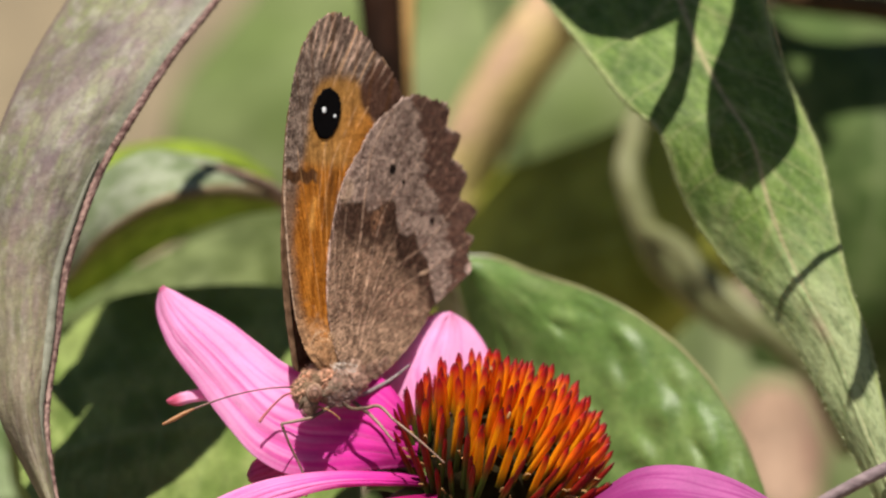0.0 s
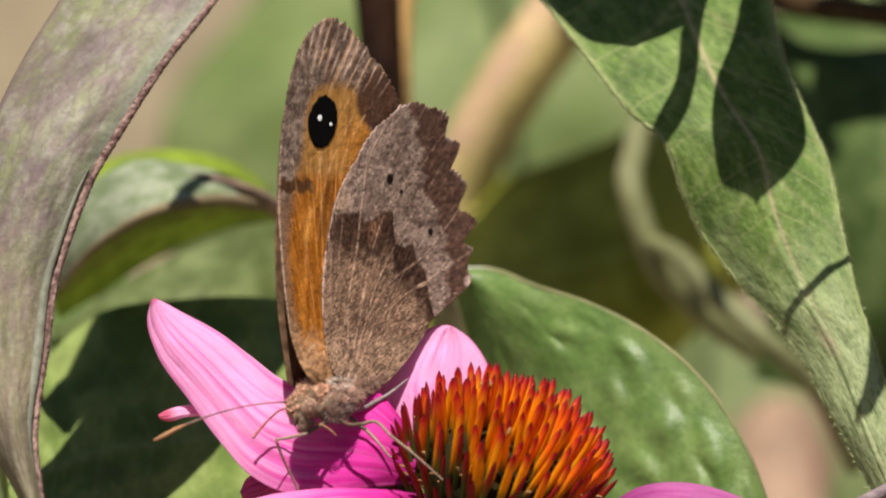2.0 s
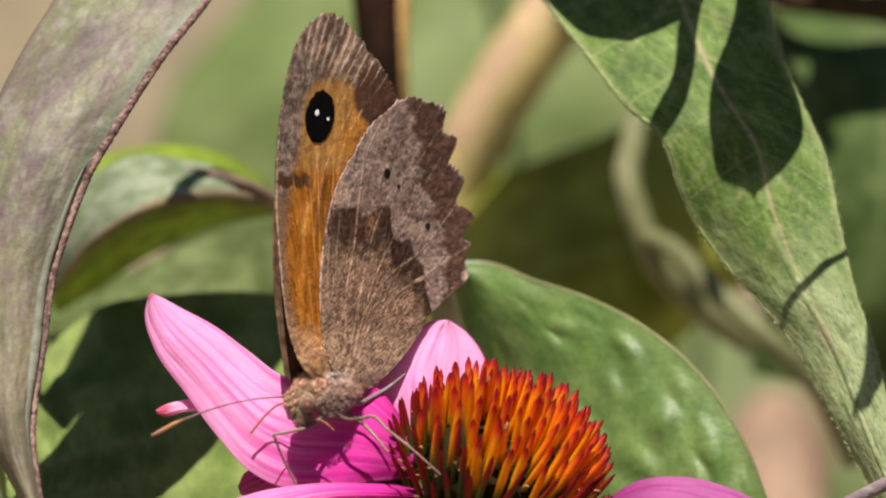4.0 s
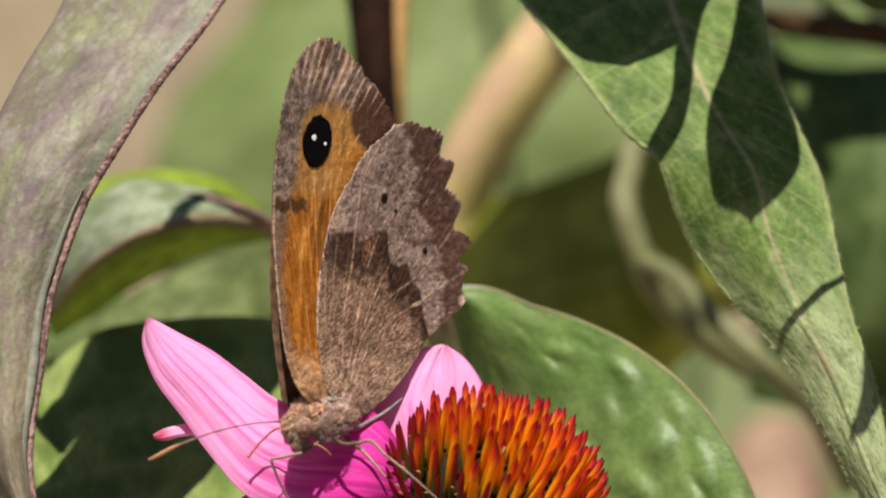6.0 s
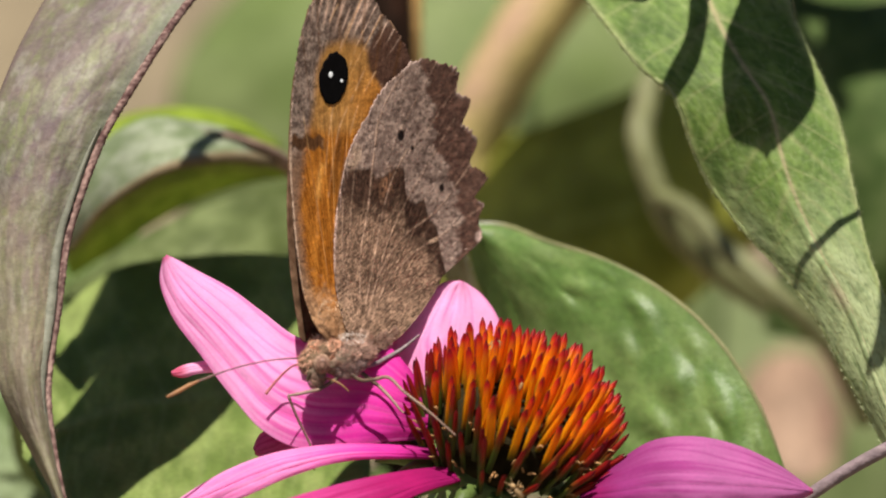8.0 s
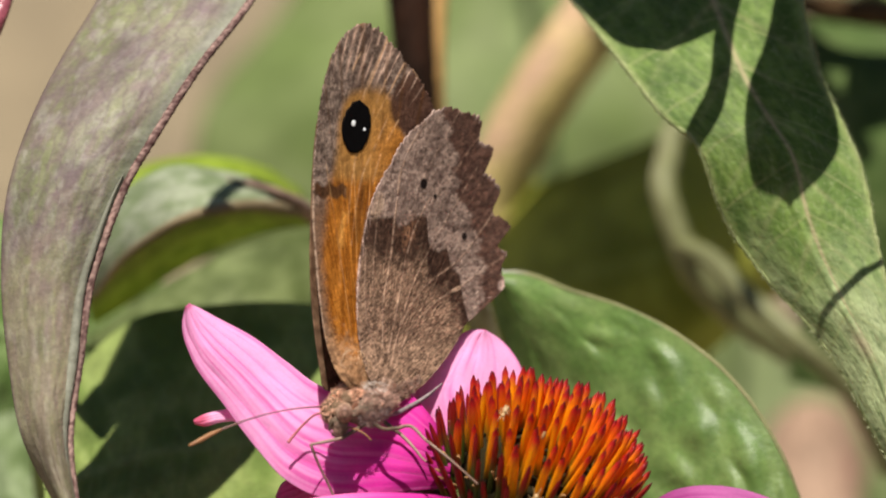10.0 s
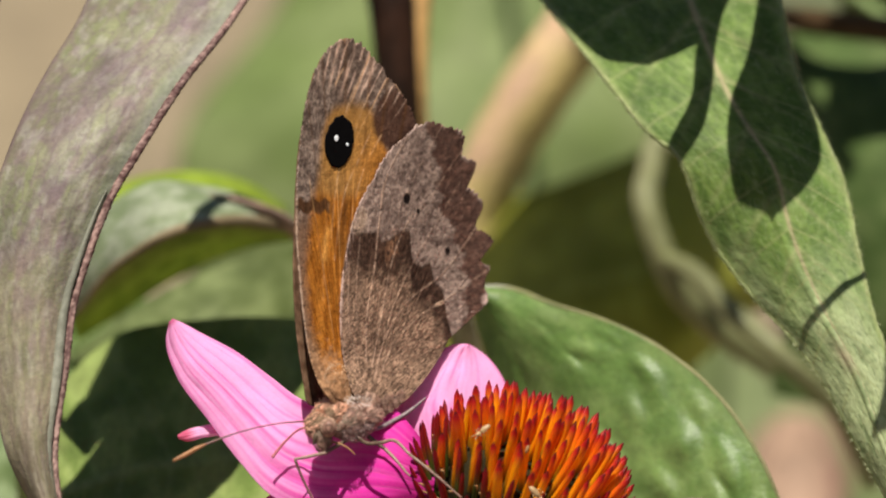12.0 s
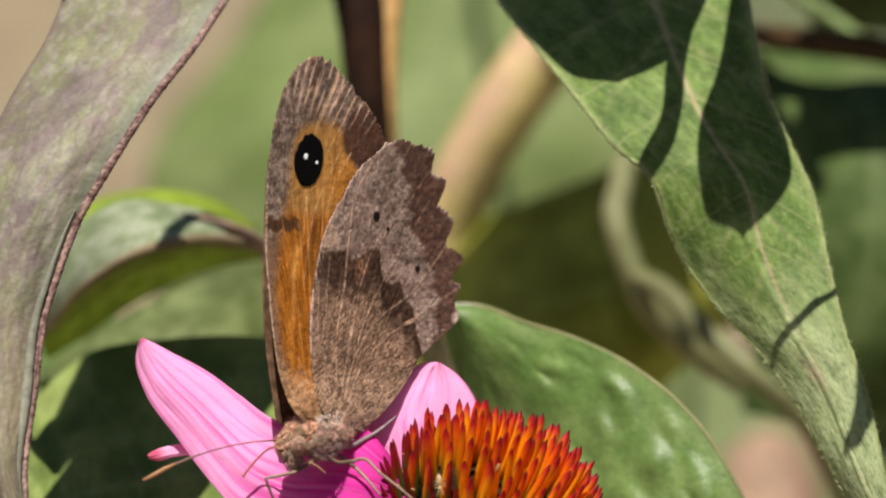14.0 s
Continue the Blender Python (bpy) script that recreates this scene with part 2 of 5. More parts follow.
def hang(parent):
    """Parts are modelled in world places: take the thing's own place out of them."""
    for ob in parent.children:
        ob.matrix_parent_inverse = Matrix.Translation(parent.location).inverted()


# ---- ground ----
def build_ground():
    x = np.sign(np.linspace(-1, 1, 61)) * np.abs(np.linspace(-1, 1, 61)) ** 4 * 900
    X, Y = np.meshgrid(x, x, indexing="ij")
    near = np.exp(-(X**2 + Y**2) / 16)
    Z = (fbm(X * 3 + 50, Y * 3 + 50, 4, 2) - 0.5) * 0.05 * near
    n = 61
    i = np.arange(n * n).reshape(n, n)
    faces = np.stack([i[:-1, :-1], i[1:, :-1], i[1:, 1:], i[:-1, 1:]], -1).reshape(-1, 4).tolist()
    ob = put("ground", painted_mesh("ground", np.stack([X, Y, Z], -1), faces), SOIL)
    tagged(ob, "dry light brown garden soil under the plants", "ground", kind="structure")


build_ground()


# ---- leaves ----
def blade(name, near_edge, far_edge, parent, label, colour, n=160, m=60, bow=0.0, relief=None, mat=LEAF, thick=0.0003):
    """A leaf blade between two edges, each a run of grid points; colour(t, s) and relief(t, s), t along and s across."""
    L, R = curve(near_edge, n), curve(far_edge, n)
    t = np.linspace(0, 1, n)[:, None] * np.ones(m)
    s = np.linspace(0, 1, m)[None] * np.ones((n, 1))
    P = L[:, None] * (1 - s[..., None]) + R[:, None] * s[..., None]
    d = P[..., 2] - bow * np.sin(np.pi * s)
    if relief:
        d = d + relief(t, s)
    return sheet(name, at_many(P[..., 0], P[..., 1], d), colour(t, s), mat, parent, label, thick)


def veins(t, s, count=9, slant=0.12, mid=0.5, width=0.03):
    """How near a place lies to the midrib or to a side vein, 0 to 1."""
    off = np.abs(s - mid)
    rib = np.exp(-(off / (width * 0.6)) ** 2)
    ph = (t * count - off * count * slant * 2.0)
    side = np.exp(-(np.abs(ph - np.round(ph)) / (width * 2.2)) ** 2) * np.clip(1 - off * 1.4, 0, 1)
    return np.clip(rib + 0.6 * side, 0, 1)


def net(x, y, seed=0):
    """Nearness to the walls of an uneven net of cells, 0 to 1."""
    best = np.full(np.shape(x), 9.0)
    second = best.copy()
    xi, yi = np.floor(x), np.floor(y)
    for i in (-1, 0, 1):
        for j in (-1, 0, 1):
            cx, cy = xi + i, yi + j
            h1 = np.sin(cx * 127.1 + cy * 311.7 + seed) * 43758.5453
            h2 = np.sin(cx * 269.5 + cy * 183.3 + seed) * 43758.5453
            d = np.hypot(cx + h1 - np.floor(h1) - x, cy + h2 - np.floor(h2) - y)
            second = np.minimum(second, np.maximum(best, d))
            best = np.minimum(best, d)
    return np.exp(-((second - best) / 0.12) ** 2)


def leaf_paint(dark, light, rib, count=9, slant=0.12, mid=0.5, seed=1, mottle=9):
    def paint(t, s):
        f = fbm(t * mottle * 2, s * mottle, 4, seed)
        c = mix(dark, light, soft(f, 0.3, 0.7))
        c = mix(c, rib, 0.65 * veins(t, s, count, slant, mid))
        cells = grain(t * 90, s * 34, seed + 3)
        return c * (0.88 + 0.24 * cells[..., None])
    return paint


def quilt(depth, count=9, slant=0.12, mid=0.5):
    """The swelling of a blade between its veins."""
    def relief(t, s):
        off = np.abs(s - mid)
        ph = t * count - off * count * slant * 2.0
        swell = np.cos(2 * np.pi * ph) * np.sin(np.pi * np.clip(off * 2, 0, 1))
        blister = fbm(t * count * 1.7, s * 6, 2, 8) - 0.5
        return depth * (-swell * 0.25 - 1.5 * blister + 0.4 * (fbm(t * 60, s * 22, 3, 9) - 0.5)) - depth * 0.9 * np.exp(-(off / 0.03) ** 2)
    return relief


def hairs(name, places, ways, lengths, width, parent, label, colours):
    """Many fine hairs as slim three-sided cones in one mesh."""
    verts, faces, cols = [], [], []
    for p, w, l, c in zip(places, ways, lengths, colours):
        s1 = w.cross(Vector((0.3, 0.5, 0.8))).normalized() * width
        s2 = w.cross(s1).normalized() * width
        k = len(verts)
        verts += [p + s1, p - s1 * 0.5 + s2 * 0.87, p - s1 * 0.5 - s2 * 0.87, p + w * l]
        faces += [(k, k + 1, k + 3), (k + 1, k + 2, k + 3), (k + 2, k, k + 3)]
        cols += [c] * 4
    ob = put(name, painted_mesh(name, [tuple(v) for v in verts], faces, np.array(cols), False), FUR, parent, label)
    return tagged(ob, kind="stuff")


def fringe(pts, count, length, lean, parent, label, tone, seed):
    """Bristles along a leaf edge that runs through grid points."""
    rnd = random.Random(seed)
    run_ = curve(pts, 400)
    places, ways, lens, cols = [], [], [], []
    for _ in range(count):
        p = run_[rnd.randrange(400)] + np.array((rnd.uniform(-2, 2), rnd.uniform(-2, 2), rnd.uniform(-0.1, 0.1)))
        places.append(at(*p))
        ways.append((lean + Vector((rnd.uniform(-1, 1), rnd.uniform(-1, 1), rnd.uniform(-1, 1))) * 0.8).normalized())
        lens.append(length * rnd.uniform(0.4, 1.2))
        k = rnd.uniform(0.6, 1.3)
        cols.append(tuple(c * k for c in tone))
    return hairs("bristles", places, ways, lens, 0.00002, parent, label, cols)


def build_left_plant():
    plant = base("coneflower_plant", (-0.02, 0.05, 0))
    tagged(plant, "coneflower foliage with a dark stem and purple-flushed leaves", "plant")

    def stem_paint(t, ang):
        f = soft(fbm(t * 30, ang * 2, 3, 4), 0.35, 0.75)
        return mix((0.009, 0.004, 0.002), (0.025, 0.010, 0.005), f)
    low = at(690, 900, 95)
    tube("stem", [at(640, -520, 92), at(650, -200, 90), at(674, -20, 88), at(680, 130, 88), at(655, 500, 90), low,
                  (low.x, low.y + 0.004, 0.3), (low.x + 0.005, low.y + 0.006, -0.02)],
         [0.0024, 0.0027, 0.0024, 0.0019, 0.002, 0.0022, 0.0026, 0.003], STEM_DARK, plant, "dark red-brown stem", 14, stem_paint, 80)
    grid_tube("side_shoot", [(722, 640, 100), (716, 300, 98), (712, 130, 97), (716, -10, 97), (730, -120, 98), (750, -400, 104)], [0.0012, 0.0011, 0.001, 0.001, 0.0012],
              STEM_TAN, plant, "orange-brown side shoot", paint=lambda t, ang: mix((0.36, 0.20, 0.06), (0.55, 0.33, 0.12), fbm(t * 20, ang, 2, 4)), sides=12)

    # the long drooping leaf, flushed with purple, its edge rolled
    def flushed(t, s):
        f = fbm(t * 34, s * 9, 5, 21)
        c = mix((0.19, 0.19, 0.115), (0.32, 0.30, 0.22), soft(fbm(t * 14, s * 4, 3, 31), 0.25, 0.8))
        c = mix(c, (0.25, 0.165, 0.185), soft(f, 0.42, 0.7) * 0.6)
        c = mix(c, (0.22, 0.24, 0.10), soft(fbm(t * 3, s * 9, 3, 71), 0.5, 0.7) * 0.4)
        c = mix(c, (0.06, 0.035, 0.055), np.exp(-((t - 0.84) / 0.045) ** 2 - ((s - 0.4) / 0.22) ** 2) * 0.9)
        for s0, k in ((0.30, 0.5), (0.56, 0.8), (0.78, 0.4)):
            line = s - s0 - 0.05 * np.sin(t * 4 + s0 * 9) - 0.03 * (fbm(t * 8, s * 0, 2, 73) - 0.5)
            c = mix(c, (0.31, 0.33, 0.16), np.exp(-(line / 0.035) ** 2) * k * 0.55)
        side = np.abs(((t * 9 + np.abs(s - 0.55) * 1.6 + 0.3 * (fbm(t * 5, s * 5, 2, 74) - 0.5)) % 1) - 0.5)
        c = mix(c, (0.36, 0.37, 0.26), soft(side, 0.09, 0.0) * 0.16)
        c = mix(c, (0.46, 0.42, 0.38), soft(fbm(t * 60, s * 16, 3, 75), 0.52, 0.72) * 0.35)
        c = mix(c, (0.20, 0.125, 0.165), soft(fbm(t * 26, s * 6, 3, 76), 0.55, 0.72) * 0.4)
        c = mix(c, (0.19, 0.13, 0.15), net(t * 46, s * 10, 9) * 0.4)
        c = mix(c, (0.33, 0.28, 0.16), soft(t + 0.3 * (fbm(t * 18, s * 4, 3, 79) - 0.5), 0.52, 0.75) * 0.45)
        c = mix(c, (0.3, 0.32, 0.25), soft(s, 0.8, 0.95) * 0.6)
        c = mix(c, (0.18, 0.12, 0.12), soft(s, 0.06, 0.0) * 0.7)
        return c * (0.9 + 0.2 * grain(t * 90, s * 30, 6)[..., None])
    left = [(275, -330, 34), (170, -160, 26), (110, -20, 20), (60, 60, 16), (8, 160, 12), (-40, 300, 9), (-52, 447, 8), (-40, 600, 5.5), (-12, 747, 3),
            (38, 847, 1.5), (96, 955, 0)]
    right = [(600, -330, 34), (470, -160, 26), (365, -5, 18), (300, 76, 13), (222, 195, 9.5), (165, 292, 8), (125, 395, 7), (104, 460, 6.5), (84, 600, 4.5),
             (66, 750, 2.5), (82, 880, 1), (98, 957, 0)]
    blade("leaf", left, right, plant, "drooping green leaf mottled with purple, its edge rolled", flushed, 260, 90, 2.2,
          lambda t, s: 0.4 * (fbm(t * 20, s * 6, 3, 12) - 0.5))

    def rim_paint(t, ang):
        f = 0.5 * grain(t * 420, ang * 3.5, 7) + 0.5 * fbm(t * 70, ang * 1.2, 4, 8)
        return mix((0.065, 0.03, 0.028), (0.32, 0.21, 0.18), soft(f, 0.3, 0.8))
    rim = curve(right, 40)
    grid_tube("leaf_rim", [(p[0] + 3, p[1], p[2] - 0.3) for p in rim], [0.00026, 0.00028, 0.0003, 0.00032, 0.0003, 0.0002], STEM_DARK, plant,
              "brown bristly rolled leaf edge", paint=rim_paint, n=700, sides=8, wobble=0.3)
    fringe([(p[0] + 4, p[1], p[2] - 0.3) for p in rim], 1500, 0.00045, RIGHT * 0.8, plant, "short brown bristles on the leaf edge", (0.22, 0.14, 0.11), 21)
    under = [(p[0] - 12, p[1], p[2] - 0.7) for p in rim[20:]]
    grid_tube("leaf_fold", under, [0.00004, 0.0003, 0.00045, 0.0004, 0.0002], LEAF, plant, "pale turned-back leaf margin", n=120, sides=10, wobble=0.3,
              paint=lambda t, ang: mix((0.2, 0.2, 0.15), (0.34, 0.34, 0.27), fbm(t * 60, ang, 3, 3)))

    # the arched leaf behind the butterfly
    blade("leaf", [(500, 340, 66), (430, 296, 62), (330, 268, 58), (240, 262, 56), (170, 300, 58), (60, 420, 66)],
          [(505, 352, 63), (450, 335, 56), (360, 330, 50), (270, 352, 48), (190, 400, 50), (100, 500, 60)], plant,
          "arched pale green leaf seen from above", leaf_paint((0.19, 0.24, 0.12), (0.36, 0.39, 0.28), (0.36, 0.4, 0.28), 7, seed=5), 80, 40, 2)
    blade("leaf", [(505, 352, 63), (450, 335, 56), (360, 330, 50), (270, 352, 48), (190, 400, 50), (100, 500, 60)],
          [(500, 362, 70), (440, 370, 72), (350, 396, 72), (270, 436, 72), (190, 488, 72), (110, 540, 74)], plant,
          "olive green shaded underside of the arched leaf", leaf_paint((0.18, 0.26, 0.025), (0.30, 0.38, 0.055), (0.3, 0.36, 0.07), 7, seed=6), 80, 40, -2)
    grid_tube("leaf_stalk", [(345, 283, 54.5), (375, 287, 54), (405, 295, 54), (440, 308, 55), (500, 347, 61), (560, 420, 74), (652, 520, 88)],
              [0.0001, 0.0005, 0.0008, 0.0011, 0.0013, 0.0012, 0.001], STEM_DARK, plant, "purplish brown leaf stalk",
              paint=lambda t, ang: mix((0.13, 0.08, 0.065), (0.30, 0.21, 0.16), fbm(t * 40, ang, 3, 2)))
    grid_tube("leaf_rim", [(500, 351, 62), (450, 335, 55.6), (360, 331, 49.6), (270, 353, 47.6), (190, 401, 49.6), (110, 490, 58)], [0.0003, 0.0005, 0.0005, 0.0004, 0.0003, 0.0002], LEAF, plant,
              "brownish leaf edge", n=60, sides=8, paint=lambda t, ang: mix((0.16, 0.12, 0.06), (0.34, 0.27, 0.17), fbm(t * 50, ang, 3, 7)))
    blade("leaf", [(620, 380, 92), (480, 380, 84), (340, 420, 80), (220, 480, 80), (100, 560, 86)],
          [(640, 640, 88), (520, 640, 80), (380, 620, 74), (260, 600, 74), (110, 590, 84)], plant,
          "dull green leaf behind the arched one", leaf_paint((0.10, 0.13, 0.04), (0.19, 0.23, 0.09), (0.19, 0.23, 0.09), 6, seed=16), 60, 40, 2)

    blade("leaf", [(150, 280, 84), (240, 248, 82), (330, 244, 82), (410, 262, 84), (480, 306, 88)], [(150, 310, 80), (240, 296, 78), (330, 294, 78), (410, 306, 80), (480, 330, 86)],
          plant, "bright yellow-green leaf edge behind the arched leaf", leaf_paint((0.19, 0.27, 0.02), (0.26, 0.34, 0.04), (0.26, 0.34, 0.06), 5, seed=18), 40, 20, 0.5)

    # broad leaves low behind the petals
    blade("leaf", [(640, 540, 48.4), (480, 505, 50.9), (320, 508, 50.7), (190, 530, 49.1), (70, 640, 41.3), (20, 800, 29.9)],
          [(640, 900, 22.7), (540, 960, 18.4), (400, 1000, 15.6), (260, 1010, 14.9), (120, 990, 16.3), (24, 860, 25.6)], plant,
          "broad green leaf shaded by the leaves above it", leaf_paint((0.14, 0.20, 0.045), (0.24, 0.30, 0.09), (0.27, 0.33, 0.12), 8, seed=9), 120, 70, 0.3,
          quilt(0.5, 8))
    blade("leaf", [(300, 500, 94), (120, 420, 92), (-40, 350, 92), (-200, 380, 98)],
          [(260, 640, 88), (100, 720, 84), (-60, 760, 84), (-220, 640, 94)], plant,
          "bright green leaf behind the drooping leaf", leaf_paint((0.10, 0.17, 0.04), (0.2, 0.28, 0.10), (0.24, 0.3, 0.13), 8, seed=10), 90, 60, 3, quilt(1.0, 8))
    blade("leaf", [(330, 720, 90), (160, 690, 84), (0, 690, 82), (-200, 760, 88)],
          [(340, 1060, 80), (160, 1100, 74), (-20, 1080, 72), (-220, 960, 82)], plant,
          "pale green leaf low in the bed", leaf_paint((0.12, 0.17, 0.06), (0.27, 0.33, 0.18), (0.27, 0.33, 0.17), 8, seed=11), 90, 60, 3, quilt(1.2, 8))
    for k, ((a, b, d), (a2, b2, d2)) in enumerate((((640, 720, 35.6), (684, 800, 93)), ((640, 500, 90), (668, 560, 90)), ((300, 560, 80), (672, 640, 92)),
                                                  ((330, 880, 70), (690, 900, 95)), ((440, -328, 34), (650, -340, 91)))):
        grid_tube("leaf_stalk", [(a, b, d), ((a + a2) / 2, (b + b2) / 2 + 14, (d + d2) / 2), (a2, b2, d2)], [0.0007, 0.0008, 0.001], STEM_GREEN, plant)

    # an unseen leaf added high up, shaped so its shade crosses the broad one
    blade("leaf", [(233, -455, 28), (112, -449, 27), (64, -382, 22), (36, -324, 18), (14, -288, 15)],
          [(238, -437, 26), (205, -373, 21), (130, -330, 18), (50, -290, 15)], plant,
          "unseen green leaf added to shade the broad one", leaf_paint((0.09, 0.14, 0.03), (0.15, 0.21, 0.06), (0.2, 0.25, 0.1), 7, seed=19), 60, 40, 0.5, mat=LEAF_OPAQUE)
    grid_tube("leaf_stalk", [(240, -446, 27), (440, -430, 55), (647, -380, 91)], [0.0006, 0.0008, 0.001], STEM_GREEN, plant)

    # a hidden leaf and stalk, added to close a lit gap on the broad leaf
    blade("leaf", [(110, 125, 30), (62, 160, 28), (36, 205, 25), (80, 245, 22)], [(112, 125, 30), (156, 140, 29), (143, 193, 26), (84, 246, 22)], plant,
          "small hidden leaf added to fill out the shade", leaf_paint((0.09, 0.14, 0.03), (0.15, 0.21, 0.06), (0.2, 0.25, 0.1), 7, seed=20), 40, 24, 0.3, mat=LEAF_OPAQUE)
    grid_tube("leaf_stalk", [(82, 245, 22), (50, 420, 32), (20, 640, 52), (30, 880, 70), (330, 970, 86), (690, 905, 95)], [0.0004, 0.0005, 0.0006, 0.0007, 0.0008, 0.001], STEM_GREEN, plant)

    # a forked red stalk
    grid_tube("red_stalk", [(-150, 260, 30), (-122, 150, 24), (-104, 90, 21), (-70, 20, 20), (-40, -60, 22), (-20, -200, 30)],
              [0.0007, 0.0006, 0.0007, 0.00055, 0.0005, 0.0005], STEM_RED, plant, "glossy dark red forked stalk", sides=10)
    grid_tube("red_stalk", [(-104, 92, 21), (-122, 40, 22), (-140, -30, 26), (-160, -120, 32)], [0.0006, 0.0005, 0.00045, 0.0004], STEM_RED, plant, sides=10)
    low2 = at(-150, 260, 30)
    tube("red_stalk", [tuple(low2), (low2.x - 0.004, low2.y + 0.02, 0.6), (low2.x, low2.y + 0.05, 0.3), (-0.02, 0.08, -0.01)],
         [0.0007, 0.001, 0.0014, 0.002], STEM_RED, plant)
    hang(plant)


def build_right_plant():
    plant = base("coneflower_plant", (0.03, 0.12, 0))
    tagged(plant, "coneflower foliage with a pale stem and hairy green leaves", "plant")

    def tan_paint(t, ang):
        f = soft(-np.cos(ang + 0.9) + 0.7 * (fbm(t * 18, ang, 3, 14) - 0.5), 0.55, 1.25)
        return mix((0.42, 0.335, 0.12), (0.48, 0.30, 0.21), f)
    low = at(800, 900, 154)
    tube("stem", [at(1085, -430, 148), at(1078, -290, 149), at(1030, -80, 150), at(920, 108, 150), at(850, 230, 151), at(812, 330, 152), at(806, 480, 152), low,
                  (low.x, low.y + 0.01, 0.3), (low.x, low.y + 0.012, -0.02)],
         [0.0030, 0.0032, 0.0034, 0.0034, 0.0032, 0.0028, 0.0024, 0.0024, 0.003, 0.0035], STEM_TAN, plant, "pale yellow and pink stem", 14, tan_paint, 80)

    # hairy leaf in sun and shade
    lpts = [(890, -120, 38), (985, -5, 30), (1060, 92, 25), (1130, 178, 22), (1182, 224, 21), (1226, 340, 21), (1308, 462, 20), (1382, 545, 18), (1436, 620, 16),
            (1480, 705, 14), (1534, 805, 12), (1600, 930, 10), (1660, 1010, 9)]
    rpts = [(1350, -140, 34), (1372, 0, 28), (1392, 85, 25), (1440, 190, 22), (1470, 262, 20), (1500, 400, 17), (1530, 520, 14), (1558, 600, 12.5), (1580, 690, 11),
            (1600, 780, 10), (1630, 860, 9.5), (1655, 960, 9), (1660, 1010, 9)]

    def hairy(t, s):
        mid = 0.5 + 0.12 * (1 - t)
        c = leaf_paint((0.115, 0.19, 0.042), (0.19, 0.275, 0.075), (0.46, 0.42, 0.24), 11, 0.12, 0.5, 41, 12)(t, s + 0.5 - mid)
        # lower half painted paler, standing in for the stronger sunlight there
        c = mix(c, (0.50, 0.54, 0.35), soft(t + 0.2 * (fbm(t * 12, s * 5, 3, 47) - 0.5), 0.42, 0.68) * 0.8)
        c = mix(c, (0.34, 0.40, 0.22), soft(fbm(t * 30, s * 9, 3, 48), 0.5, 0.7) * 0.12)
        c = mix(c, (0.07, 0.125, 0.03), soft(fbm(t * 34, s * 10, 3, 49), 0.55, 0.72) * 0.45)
        arm = np.abs(s - mid)
        side = np.abs(((t * 13 - arm * 1.7 + 0.15 * (fbm(t * 9, s * 4, 2, 46) - 0.5)) % 1) - 0.5)
        c = mix(c, (0.34, 0.36, 0.17), soft(side, 0.045, 0.0) * 0.55)
        c = mix(c, (0.50, 0.40, 0.28), np.exp(-(arm / 0.011) ** 2) * 0.75)
        edge = soft(np.minimum(s, 1 - s), 0.05, 0.0)
        c = mix(c, (0.33, 0.38, 0.16), edge * 0.8)
        c = mix(c, (0.42, 0.34, 0.25), np.exp(-((t - 0.63) / 0.022) ** 2 - ((s - 0.48) / 0.07) ** 2) * 0.9)
        c = mix(c, (0.33, 0.37, 0.2), net(t * 46, s * 13, 5) * 0.2)
        c = mix(c, (0.06, 0.10, 0.03), soft(grain(t * 110, s * 34, 78), 0.7, 0.9) * 0.35)
        dots = soft(grain(t * 150, s * 60, 77), 0.83, 0.93)
        return mix(c, (0.42, 0.46, 0.26), dots * 0.35) * np.array((0.90, 0.93, 0.79))
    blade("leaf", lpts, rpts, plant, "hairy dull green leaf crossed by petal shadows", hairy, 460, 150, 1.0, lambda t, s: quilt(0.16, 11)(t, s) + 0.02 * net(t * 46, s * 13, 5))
    for pts in (lpts, rpts):
        grid_tube("leaf_rim", pts, [0.00018, 0.0002, 0.0002, 0.00016, 0.0001], LEAF, plant, "pale hairy leaf edge", n=260, sides=6, wobble=1.2,
                  paint=lambda t, ang: mix((0.22, 0.28, 0.09), (0.42, 0.45, 0.22), fbm(t * 200, ang, 2, 9)))

    fringe(lpts, 1400, 0.0005, UP * 0.2 - RIGHT * 0.6, plant, "pale bristles on the leaf edge", (0.45, 0.48, 0.28), 22)
    fringe(rpts, 1200, 0.0005, UP * 0.2 + RIGHT * 0.6, plant, "", (0.45, 0.48, 0.28), 23)

    # quilted leaf behind the cone
    top = [(822, 452, 38), (858, 450, 37), (960, 482, 33), (1052, 512, 30), (1150, 562, 27), (1232, 628, 25), (1295, 708, 23), (1345, 805, 22), (1378, 900, 22), (1390, 1000, 23)]
    low = [(818, 462, 39), (826, 520, 40), (850, 590, 39), (880, 690, 38), (920, 790, 35), (970, 880, 32), (1040, 960, 29), (1130, 1020, 26), (1250, 1040, 24), (1385, 1010, 23)]

    def blistered(t, s):
        x = t * 7.5 + 0.9 * (fbm(t * 5, s * 4, 2, 85) - 0.5) - 0.8 * s
        y = s * 4.2 + 0.9 * (fbm(t * 6, s * 5, 2, 86) - 0.5)
        dome = (0.5 + 0.5 * np.cos(2 * np.pi * x)) * (0.5 + 0.5 * np.cos(2 * np.pi * (y + 0.5 * (np.floor(x + 0.5) % 2))))
        size = 0.45 + 0.9 * grain(t * 9, s * 5, 87)
